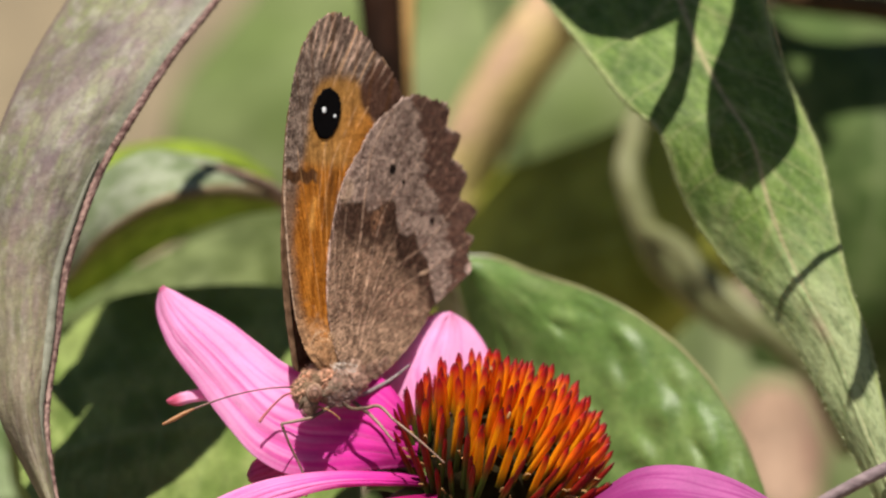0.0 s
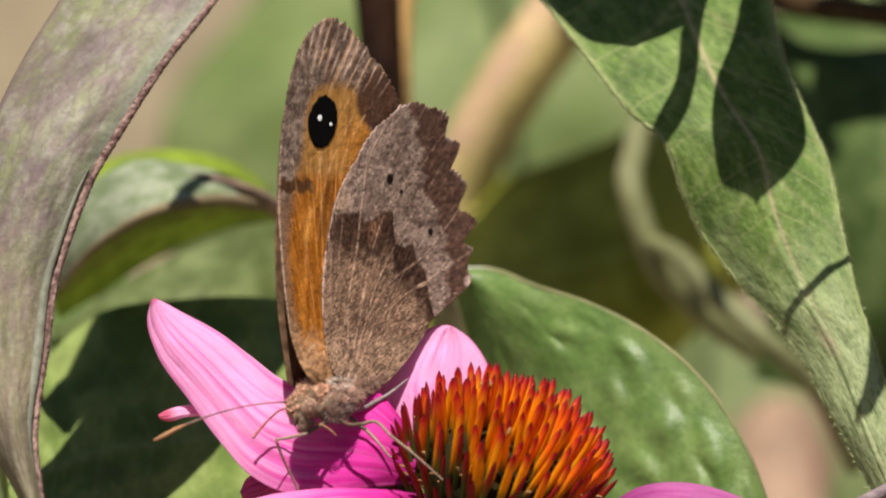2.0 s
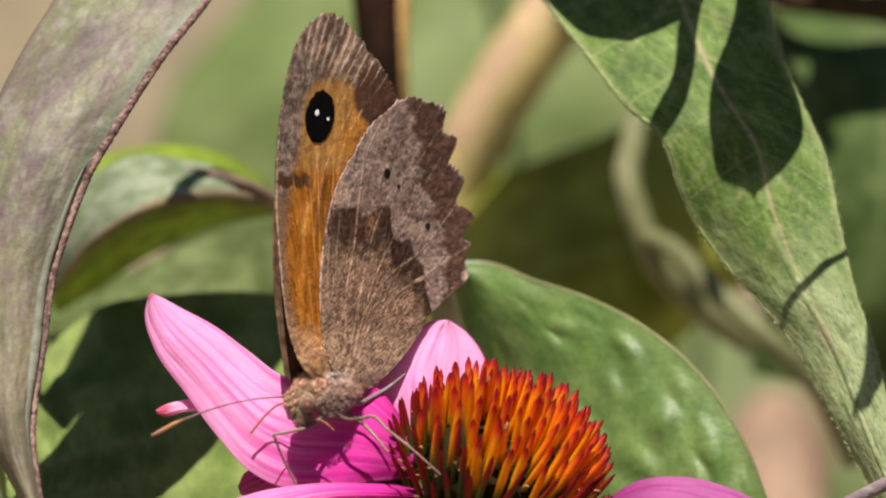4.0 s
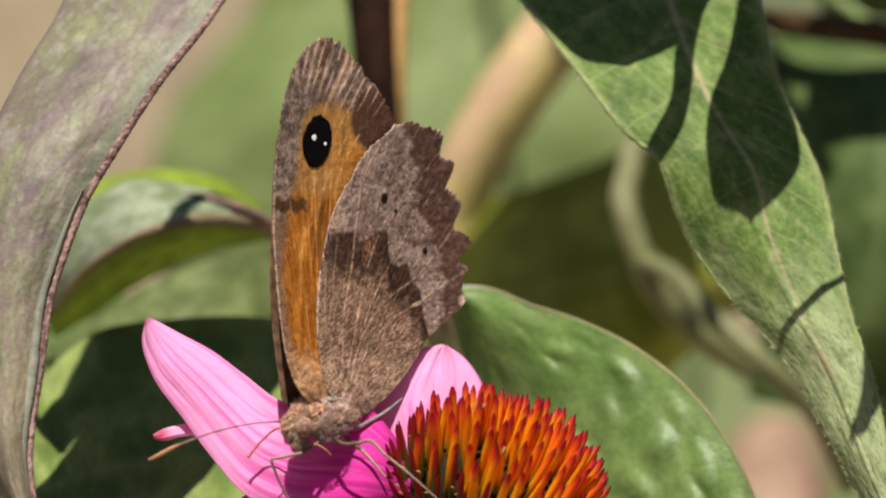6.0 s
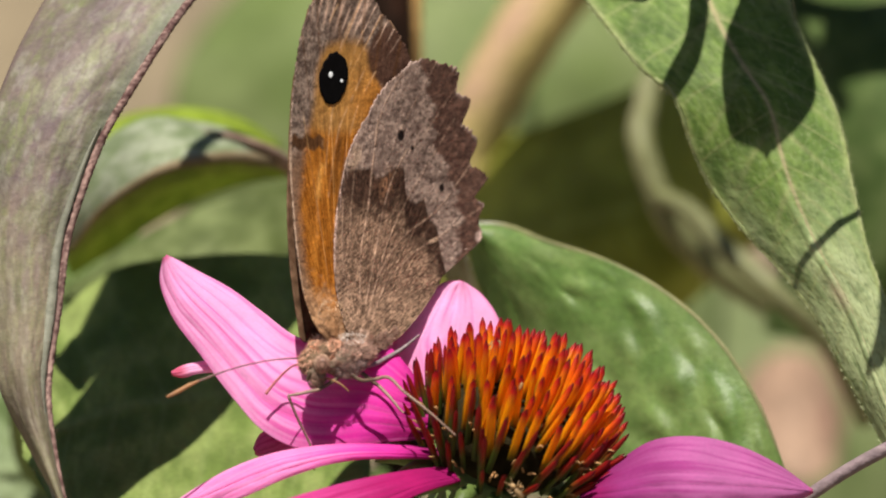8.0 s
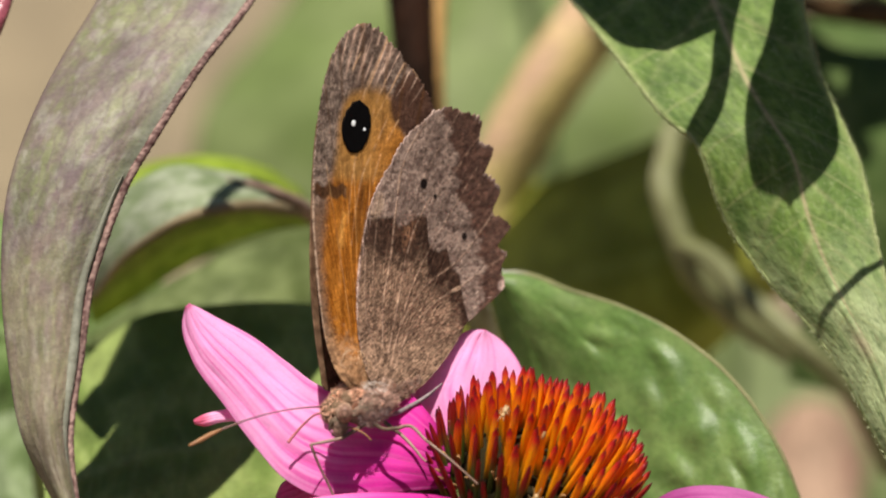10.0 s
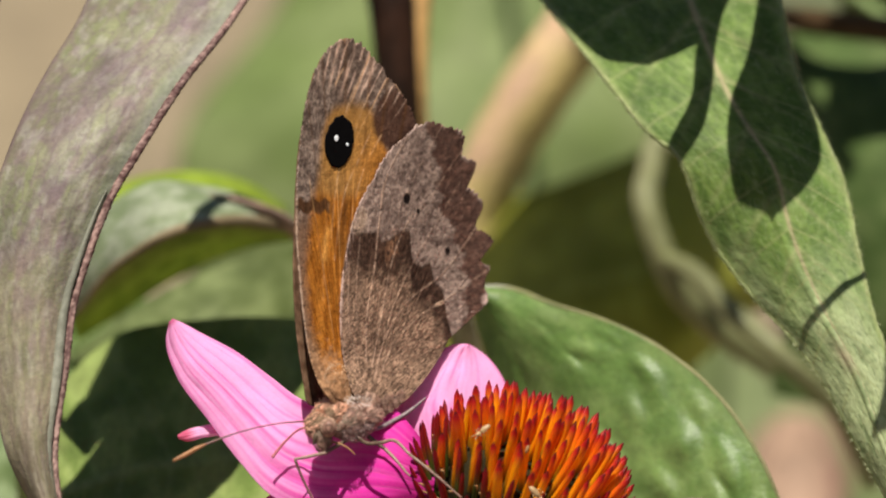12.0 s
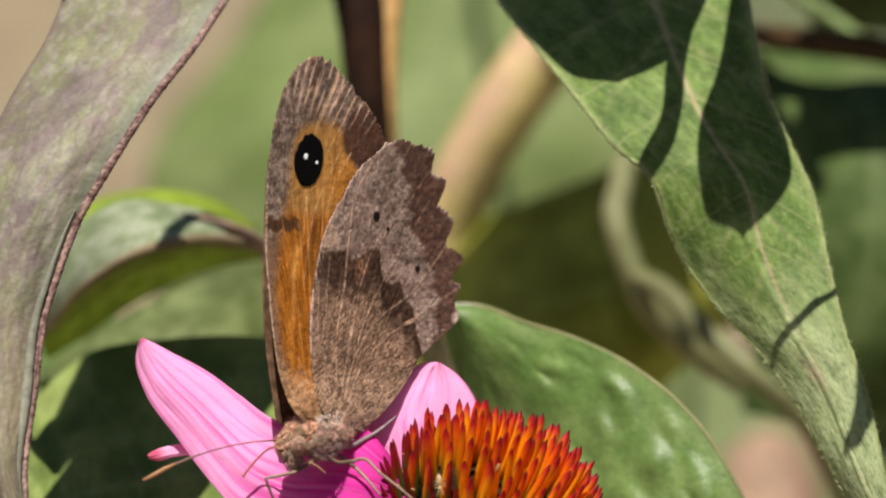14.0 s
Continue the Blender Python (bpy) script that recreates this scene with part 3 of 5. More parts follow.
        return -0.3 * (fbm(t * 6 + 3, s * 4, 2, 83) - 0.5) - 0.5 * dome * size * soft(s, 0.03, 0.14) * soft(t, 0.1, 0.3)
    blade("leaf", top, low, plant, "broad green blistered leaf with a pale edge",
          leaf_paint((0.11, 0.19, 0.040), (0.165, 0.245, 0.066), (0.2, 0.28, 0.09), 9, 0.12, 0.62, 51), 220, 130, 2.0, blistered, LEAF_GLOSS)
    grid_tube("leaf_rim", top[:-1], [0.00026, 0.0002, 0.0002, 0.00018], LEAF, plant, "pale leaf edge", n=90, sides=8,
              paint=lambda t, ang: mix(mix((0.19, 0.20, 0.085), (0.30, 0.28, 0.14), fbm(t * 40, ang, 2, 9)), (0.62, 0.6, 0.52), soft(t, 0.12, 0.0)))
    blade("leaf", [(800, 470, 52), (830, 560, 54), (860, 660, 56)], [(770, 520, 58), (800, 620, 58), (850, 700, 58)], plant,
          "narrow dull green leaf behind the petals", leaf_paint((0.26, 0.24, 0.14), (0.40, 0.36, 0.24), (0.36, 0.34, 0.22), 5, seed=55), 40, 30, 1)

    # pale curling stalks, a lit and a shaded flank painted round them
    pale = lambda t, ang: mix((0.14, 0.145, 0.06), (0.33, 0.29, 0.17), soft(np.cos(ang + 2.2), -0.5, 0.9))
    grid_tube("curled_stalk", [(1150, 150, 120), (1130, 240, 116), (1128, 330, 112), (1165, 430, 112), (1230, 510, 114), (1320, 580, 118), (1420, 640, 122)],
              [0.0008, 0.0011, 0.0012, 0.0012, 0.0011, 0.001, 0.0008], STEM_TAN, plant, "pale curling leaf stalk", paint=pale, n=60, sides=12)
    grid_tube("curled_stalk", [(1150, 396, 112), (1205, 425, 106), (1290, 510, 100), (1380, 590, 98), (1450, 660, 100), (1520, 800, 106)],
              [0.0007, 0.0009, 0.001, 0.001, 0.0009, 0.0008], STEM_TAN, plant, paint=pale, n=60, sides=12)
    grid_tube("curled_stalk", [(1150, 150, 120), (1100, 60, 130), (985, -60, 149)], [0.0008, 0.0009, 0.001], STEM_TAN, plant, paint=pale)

    # broad leaves far behind
    blade("leaf", [(620, -300, 290), (440, -10, 280), (300, 180, 272), (330, 480, 270), (640, 700, 275)],
          [(1100, -340, 280), (1180, -60, 270), (1160, 160, 260), (1060, 380, 258), (800, 620, 265)], plant,
          "broad light green leaf far behind", leaf_paint((0.145, 0.195, 0.06), (0.21, 0.26, 0.10), (0.24, 0.28, 0.13), 6, seed=61), 70, 50, 10)
    blade("leaf", [(760, 330, 160), (900, 290, 150), (1040, 240, 144), (1160, 200, 142), (1280, 240, 146), (1350, 390, 150)],
          [(760, 620, 150), (900, 640, 140), (1050, 640, 134), (1190, 600, 134), (1290, 510, 142), (1355, 470, 149)], plant,
          "dark olive leaf in shade", leaf_paint((0.22, 0.24, 0.03), (0.42, 0.44, 0.075), (0.42, 0.44, 0.1), 6, seed=62, mottle=4), 60, 40, 5)
    blade("leaf", [(1365, 2, 126), (1385, 80, 120), (1410, 240, 114), (1400, 420, 114), (1340, 640, 118)],
          [(1760, 20, 122), (1760, 130, 112), (1740, 320, 106), (1700, 520, 106), (1600, 700, 112)], plant,
          "broad green leaf behind the hairy one", leaf_paint((0.07, 0.115, 0.03), (0.12, 0.17, 0.055), (0.16, 0.2, 0.08), 7, seed=63), 70, 50, 4)
    blade("leaf", [(1160, 540, 296), (1260, 520, 292), (1400, 540, 290), (1640, 620, 294)],
          [(1160, 920, 280), (1300, 1020, 276), (1460, 1040, 276), (1680, 1000, 284)], plant,
          "grey-green leaf low behind", leaf_paint((0.13, 0.17, 0.06), (0.2, 0.24, 0.1), (0.24, 0.26, 0.13), 7, seed=64), 60, 40, 4)
    # two unseen leaves above, added to shade the olive and right-hand leaves
    blade("leaf", [(730, -335, 104), (800, -330, 104), (920, -300, 104), (1060, -290, 104), (1230, -320, 108)], [(735, -385, 126), (810, -400, 128), (920, -420, 130), (1060, -420, 130), (1240, -390, 126)], plant,
          "unseen green leaf added over the bed for shade", leaf_paint((0.09, 0.14, 0.03), (0.15, 0.21, 0.06), (0.2, 0.25, 0.1), 7, seed=66), 40, 30, 1)
    blade("leaf", [(1410, -340, 98), (1545, -320, 95), (1760, -320, 93)], [(1435, -400, 104), (1585, -420, 103), (1780, -400, 101)], plant,
          "", leaf_paint((0.09, 0.14, 0.03), (0.15, 0.21, 0.06), (0.2, 0.25, 0.1), 7, seed=67), 40, 30, 1)
    blade("leaf", [(1240, -360, 272), (1240, -200, 270), (1250, -80, 269), (1290, 0, 268)],
          [(1800, -380, 262), (1820, -200, 262), (1810, -80, 262), (1780, 10, 263)], plant,
          "pale grey-green leaf far behind", leaf_paint((0.2, 0.24, 0.12), (0.3, 0.33, 0.2), (0.3, 0.33, 0.2), 6, seed=68), 50, 40, 6)
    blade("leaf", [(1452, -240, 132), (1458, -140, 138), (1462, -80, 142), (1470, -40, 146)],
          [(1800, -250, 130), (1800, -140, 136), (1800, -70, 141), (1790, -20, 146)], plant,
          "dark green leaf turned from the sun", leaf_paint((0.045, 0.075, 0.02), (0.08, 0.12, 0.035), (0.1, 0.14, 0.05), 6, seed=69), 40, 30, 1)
    grid_tube("leaf_stalk", [(1360, -32, 124), (1400, -22, 118), (1470, -14, 114), (1560, -4, 112), (1680, 22, 112), (1800, 60, 116)], [0.0009, 0.0012, 0.0013, 0.0013, 0.0012, 0.0012],
              STEM_DARK, plant, "dark brown leaf stalk", paint=lambda t, ang: mix((0.03, 0.016, 0.006), (0.075, 0.045, 0.02), fbm(t * 30, ang, 3, 6)), n=40, sides=12)

    def withered(t, s):
        c = leaf_paint((0.20, 0.125, 0.08), (0.31, 0.20, 0.135), (0.28, 0.18, 0.12), 5, seed=65)(t, s)
        return mix(c, (0.13, 0.05, 0.035), np.exp(-((t - 0.8) / 0.13) ** 2 - ((s - 0.55) / 0.2) ** 2) * 0.85)
    blade("dead_leaf", [(1300, 735, 262), (1335, 692, 258), (1395, 674, 256), (1445, 697, 258), (1470, 750, 262)],
          [(1305, 805, 244), (1350, 880, 238), (1405, 915, 236), (1455, 890, 238), (1480, 800, 246)], plant,
          "withered pinkish brown leaf", withered, 50, 40, 4, None, DRY)
    for p, q in (((1230, -360, 117), (1085, -430, 148)), ((1470, -375, 93), (1090, -440, 148)), ((1390, -130, 36), (1050, -330, 148)), ((1385, 1005, 23), (802, 880, 153)), ((830, -320, 285), (1015, -160, 150)),
                 ((1280, 360, 145), (845, 330, 152)), ((1600, 12, 124), (1060, -400, 148)), ((1190, 760, 288), (812, 660, 153)), ((1362, -30, 124), (1086, -300, 149)), ((1460, -120, 140), (1080, -330, 149)), ((1245, -140, 270), (1060, -160, 150)),
                 ((1304, 750, 258), (806, 780, 153)), ((840, 690, 57), (806, 760, 153))):
        m = tuple((x + y) / 2 for x, y in zip(p, q))
        grid_tube("leaf_stalk", [p, (m[0], m[1] + 12, m[2]), q], [0.0006, 0.0008, 0.001], STEM_GREEN, plant)
    hang(plant)


build_left_plant()
build_right_plant()

# ---- the flower ----
AXIS = (RIGHT * 0.34 + UP * 0.90 - BACK * 0.24).normalized()
SIDE = (RIGHT - AXIS * RIGHT.dot(AXIS)).normalized()
FRONT = AXIS.cross(SIDE).normalized()
HEART = at(886, 824, 6)
WIDE, TALL = 0.0074, 0.0052


def on_cone(a, b, lift=0.0014):
    """The place where the line of sight through (a, b) first meets the spiny dome."""
    o, w = EYE, (at(a, b) - EYE).normalized()
    r, h = WIDE + lift, TALL + lift
    f = lambda v: Vector((v.dot(SIDE) / r, v.dot(FRONT) / r, v.dot(AXIS) / h))
    p, q = f(o - HEART), f(w)
    A, B, C = q.dot(q), 2 * p.dot(q), p.dot(p) - 1
    disc = B * B - 4 * A * C
    t = (-B - math.sqrt(max(disc, 0))) / (2 * A)
    return o + w * t


def spine_mesh(name, colours, stops, width):
    """A stiff pointed scale: five-sided, widest above its middle."""
    zs = [0, 0.35, 0.68, 0.9, 1.0]
    rs = [0.92, 1.0, 0.98, 0.76, 0.14]
    verts, cols = [], []
    for z, r in zip(zs, rs):
        for k in range(6):
            a = 2 * math.pi * k / 6
            verts.append((math.cos(a) * r * width, math.sin(a) * r * width * 0.8, z))
            cols.append([np.interp(z, stops, [c[i] for c in colours]) for i in range(3)])
    faces = [(i * 6 + k, i * 6 + (k + 1) % 6, (i + 1) * 6 + (k + 1) % 6, (i + 1) * 6 + k) for i in range(4) for k in range(6)]
    me = painted_mesh(name, verts, faces, np.array(cols))
    me.materials.append(SPINE)
    return me


def petal(name, upper, lower, parent, label, seed, ridges=3, deep=(0.78, 0.15, 0.48), pale=(0.91, 0.38, 0.70), tip=(0.62, 0.06, 0.22), bow=0.8, n=120, m=50,
          tipped=0.0, mat=PETAL, root=(0.72, 0.022, 0.38)):
    def paint(t, s):
        streak = fbm(t * 2.5, s * 26, 4, seed)
        c = mix(deep, pale, soft(streak + 0.35 * t, 0.35, 0.85))
        c = mix(c, root, 0.88 * soft(t + 0.15 * (streak - 0.5), 0.60, 0.18))
        # darker base, with the cone's shade on the petal painted in
        c = mix(c, (0.34, 0.012, 0.13), 0.8 * soft(t + 0.08 * (streak - 0.5), 0.2, 0.05))
        groove = np.abs(np.sin(np.pi * (s + 0.05 * np.sin(s * 9 + t * 3)) * (ridges + 1) + 1.2 * (fbm(t * 3, s * 2, 2, seed) - 0.5)))
        c = mix(c, deep, 0.55 * soft(groove, 0.25, 0.0))
        return mix(c, tip, soft(t, 0.975 - tipped, 1.0 - tipped * 0.4) * 0.8)

    def relief(t, s):
        return -0.11 * np.abs(np.sin(np.pi * (s + 0.05 * np.sin(s * 9 + t * 3)) * (ridges + 1))) + 0.3 * (fbm(t * 6, s * 4, 3, seed + 2) - 0.5)
    return blade(name, upper, lower, parent, label, paint, n, m, bow, relief, mat, 0.00018)


def build_flower():
    flower = base("coneflower", (HEART.x, HEART.y, 0))
    tagged(flower, "pink coneflower with a spiny orange cone", "flower")
    cone = blob("cone", HEART, (AXIS * TALL * 0.74, SIDE * WIDE * 0.76, FRONT * WIDE * 0.76), HUSK, flower, "dark green and brown cone core", 24, 32, 0.06)
    # spines on a spiral
    uppers = [spine_mesh("spine", [(0.05, 0.055, 0.008), (0.16, 0.13, 0.010), (0.75, 0.29, 0.006), (1.0, hue, 0.006), (1.0, hue * 0.85, 0.004), (0.86, 0.045, 0.008), (0.46, 0.008, 0.012),
                                   (0.10, 0.004, 0.012)], [0, 0.20 + sh, 0.29 + sh, 0.37 + sh, 0.66 - sh, 0.79 - sh, 0.92, 1.0], 0.070)
              for hue, sh in ((0.41, 0.0), (0.33, 0.04), (0.47, -0.04))]
    lower = spine_mesh("spine", [(0.03, 0.045, 0.008), (0.09, 0.125, 0.018), (0.08, 0.07, 0.012), (0.26, 0.02, 0.008), (0.42, 0.012, 0.010), (0.20, 0.006, 0.010), (0.08, 0.004, 0.010)],
                       [0, 0.30, 0.48, 0.62, 0.84, 0.93, 1.0], 0.054)
    rnd = random.Random(4)
    count, golden = 236, math.pi * (3 - math.sqrt(5))
    th = np.linspace(0, math.acos(-0.55), 400)
    area = np.cumsum((1 + 0.75 * np.exp(-(th / 0.8) ** 2)) * np.sin(th) * np.sqrt((WIDE * np.cos(th)) ** 2 + (TALL * np.sin(th)) ** 2))
    heights = np.cos(np.interp((np.arange(count) + 0.5) / count, area / area[-1], th))
    stand_up = (AXIS - RIGHT * 0.06 + UP * 0.02).normalized()
    rear = []
    for i in range(count):
        c = min(1, heights[i] + rnd.uniform(-0.012, 0.012))
        ang = i * golden + rnd.uniform(-0.07, 0.07)
        r = math.sqrt(max(0, 1 - c * c))
        out = SIDE * (r * math.cos(ang)) + FRONT * (r * math.sin(ang))
        way = (out * (0.37 + 0.9 * max(0, 0.15 - c)) + stand_up * (0.88 + 0.1 * c) + Vector((rnd.uniform(-1, 1), rnd.uniform(-1, 1), rnd.uniform(-1, 1))) * 0.12).normalized()
        low = c < 0.27 + rnd.uniform(-0.10, 0.10) or r * math.cos(ang) < -0.84 + rnd.uniform(-0.08, 0.08)
        shown = 0.0031 * rnd.uniform(0.78, 1.2)
        sunk = 0.0018
        foot = HEART + AXIS * (TALL * c * 0.97) + out * (WIDE * 0.97) - way * sunk
        long = shown + sunk
        if low and c < 0 and math.cos(ang) > -0.45 and rnd.random() < 0.5:
            continue
        turn = way.to_track_quat("Z", "Y").to_matrix().to_4x4()
        stand = Matrix.Translation(foot) @ turn @ Matrix.Rotation(rnd.uniform(0, 6.28), 4, "Z") @ Matrix.Diagonal((long, long, long, 1))
        if c < 0.25 and math.sin(ang) > 0.35:
            rear.append(stand)
            continue
        ob = new("spine", lower if low else rnd.choice(uppers))
        ob.parent = cone
        ob.matrix_basis = stand
    # the far side of the cone in one piece
    pts = np.array([v.co[:] + (1,) for v in lower.vertices])
    quads = np.array([f.vertices[:] for f in lower.polygons])
    cols = np.tile([d.color[:3] for d in lower.attributes["paint"].data], (len(rear), 1))
    verts = np.concatenate([(pts @ np.array(m).T)[:, :3] for m in rear])
    faces = np.concatenate([quads + k * len(pts) for k in range(len(rear))])
    back = put("rear_spines", painted_mesh("rear_spines", verts.tolist(), faces.tolist(), cols), SPINE, cone)
    tagged(back, kind="stuff")

    # petals
    petal("petal", [(746, 766, 5.2), (706, 702, 6.8), (666, 662, 7.6), (590, 662, 7.6), (512, 650, 7.6), (450, 606, 8.2), (390, 562, 8.6), (330, 530, 8.8), (292, 510, 8.8), (278, 504, 8.8)],
          [(740, 830, 3.4), (650, 838, 3.2), (560, 850, 3.2), (500, 843, 3.4), (450, 815, 4.0), (400, 760, 5.0), (340, 680, 6.4), (285, 600, 7.6), (269, 540, 8.4),
           (275, 508, 8.6)], flower, "bright pink petal bearing the butterfly", 101, 4, bow=0.9, n=170, m=80, deep=(0.80, 0.17, 0.50), pale=(0.92, 0.46, 0.75))
    petal("petal", [(770, 850, 4), (700, 843, 2.4), (540, 844, 1.5), (470, 856, 1.2), (400, 880, 1), (340, 912, 1), (290, 945, 1.2)],
          [(770, 866, 3.4), (700, 864, 1.2), (600, 868, 0), (500, 895, -0.4), (420, 930, -0.4), (350, 955, 0.2), (295, 955, 1)], flower,
          "pink petal drooping beside the cone", 102, 3, bow=0.5)
    petal("petal", [(780, 880, 3), (715, 886, -0.5), (650, 897, -3.5), (560, 918, -5), (460, 950, -5.5), (380, 990, -5)],
          [(800, 905, 1), (735, 925, -3), (670, 955, -5.5), (580, 990, -6.5), (480, 1020, -6.5), (390, 1005, -5.4)], flower,
          "deep pink petal below the cone", 103, 3, deep=(0.46, 0.025, 0.17), pale=(0.62, 0.07, 0.30), root=(0.45, 0.012, 0.15), bow=0.5)
    petal("petal", [(790, 790, 9.5), (668, 668, 11.2), (728, 586, 14.0), (785, 551, 16.0), (802, 551, 16.6)],
          [(900, 790, 11), (880, 655, 14.5), (862, 606, 16.0), (835, 572, 17.0), (804, 551, 16.7)], flower, "pale pink petal behind the cone", 104, 3, root=(0.82, 0.25, 0.56),
          deep=(0.78, 0.22, 0.50), pale=(0.90, 0.45, 0.72), bow=1.0)
    petal("petal", [(1020, 905, 6), (1085, 868, 3), (1140, 836, 1.5), (1218, 828, 0.5), (1298, 846, 1), (1370, 882, 2.5), (1424, 922, 4)],
          [(1010, 950, 2), (1080, 962, -1.5), (1160, 972, -3), (1240, 975, -3.4), (1320, 965, -2), (1390, 945, 1), (1426, 926, 3.8)], flower,
          "mauve-pink petal curving down", 105, 4, root=(0.36, 0.045, 0.23), deep=(0.40, 0.06, 0.27), pale=(0.56, 0.17, 0.42), bow=1.4, n=140, m=70)
    petal("petal", [(420, 675, 8.6), (360, 690, 8.2), (330, 695, 7.6), (301, 703, 7.2), (288, 711, 7.2)],
          [(430, 728, 7.6), (370, 712, 7.4), (335, 712, 7.0), (305, 719, 6.9), (289, 715, 7.1)], flower, "small pink petal with a red curled tip", 106, 2, root=(0.9, 0.42, 0.68), deep=(0.88, 0.36, 0.62), pale=(0.92, 0.52, 0.76), tipped=0.25, bow=0.3,
          n=50, m=24, tip=(0.62, 0.05, 0.13))
    petal("petal", [(560, 810, 6), (480, 812, 6.5), (446, 822, 7), (434, 846, 7.2)], [(560, 850, 4.5), (490, 856, 5.4), (460, 866, 6.4), (437, 856, 7.2)], flower,
          "curled dark pink petal tip", 107, 2, deep=(0.4, 0.04, 0.16), pale=(0.6, 0.12, 0.3), n=40, m=20, tip=(0.3, 0.02, 0.06))
    # green bracts under the cone and small pale florets between the spines
    for i in range(18):
        ang = i / 18 * 2 * math.pi + 0.2
        out = SIDE * math.cos(ang) + FRONT * math.sin(ang)
        p0 = HEART - AXIS * 0.0036 + out * 0.0048
        tube("bract", [p0, p0 + out * 0.0022 - AXIS * 0.0002, p0 + out * 0.0042 - AXIS * 0.0012], [0.0006, 0.0007, 0.00008], BRACT, flower, sides=6, n=9)
    for i in range(95):
        c, ang = rnd.uniform(-0.5, 0.35), rnd.uniform(0, 2 * math.pi)
        r = math.sqrt(1 - c * c)
        out = SIDE * (r * math.cos(ang)) + FRONT * (r * math.sin(ang))
        p0 = HEART + AXIS * (TALL * c) + out * WIDE * rnd.uniform(0.9, 1.02)
        way = (out * 0.8 + AXIS * 0.5 + Vector((rnd.uniform(-1, 1), rnd.uniform(-1, 1), rnd.uniform(-1, 1))) * 0.5).normalized()
        tube("floret", [p0, p0 + way * 0.0004, p0 + way * 0.0006 + out * 0.0003], [0.00007, 0.00010, 0.00005], POLLEN, cone, sides=5, n=5)
    spot = on_cone(908, 737, 0.0022)
    blob("white_fleck", spot, (UP * 0.0003 + RIGHT * 0.0001, RIGHT * 0.00014, BACK * 0.00014), POLLEN, cone, "pale fleck of dried petal", 8, 8, 0.5)
    foot = HEART - AXIS * 0.0035
    tube("stem", [foot, foot - AXIS * 0.012, foot - AXIS * 0.02 + Vector((0, 0, -0.03)), (foot.x - 0.012, foot.y + 0.004, 0.4), (HEART.x, HEART.y, -0.02)],
         [0.0032, 0.0024, 0.0022, 0.0026, 0.0035], STEM_GREEN, flower, "green flower stem", 12)
    for ob in cone.children:
        ob.matrix_parent_inverse = Matrix()
    hang(flower)


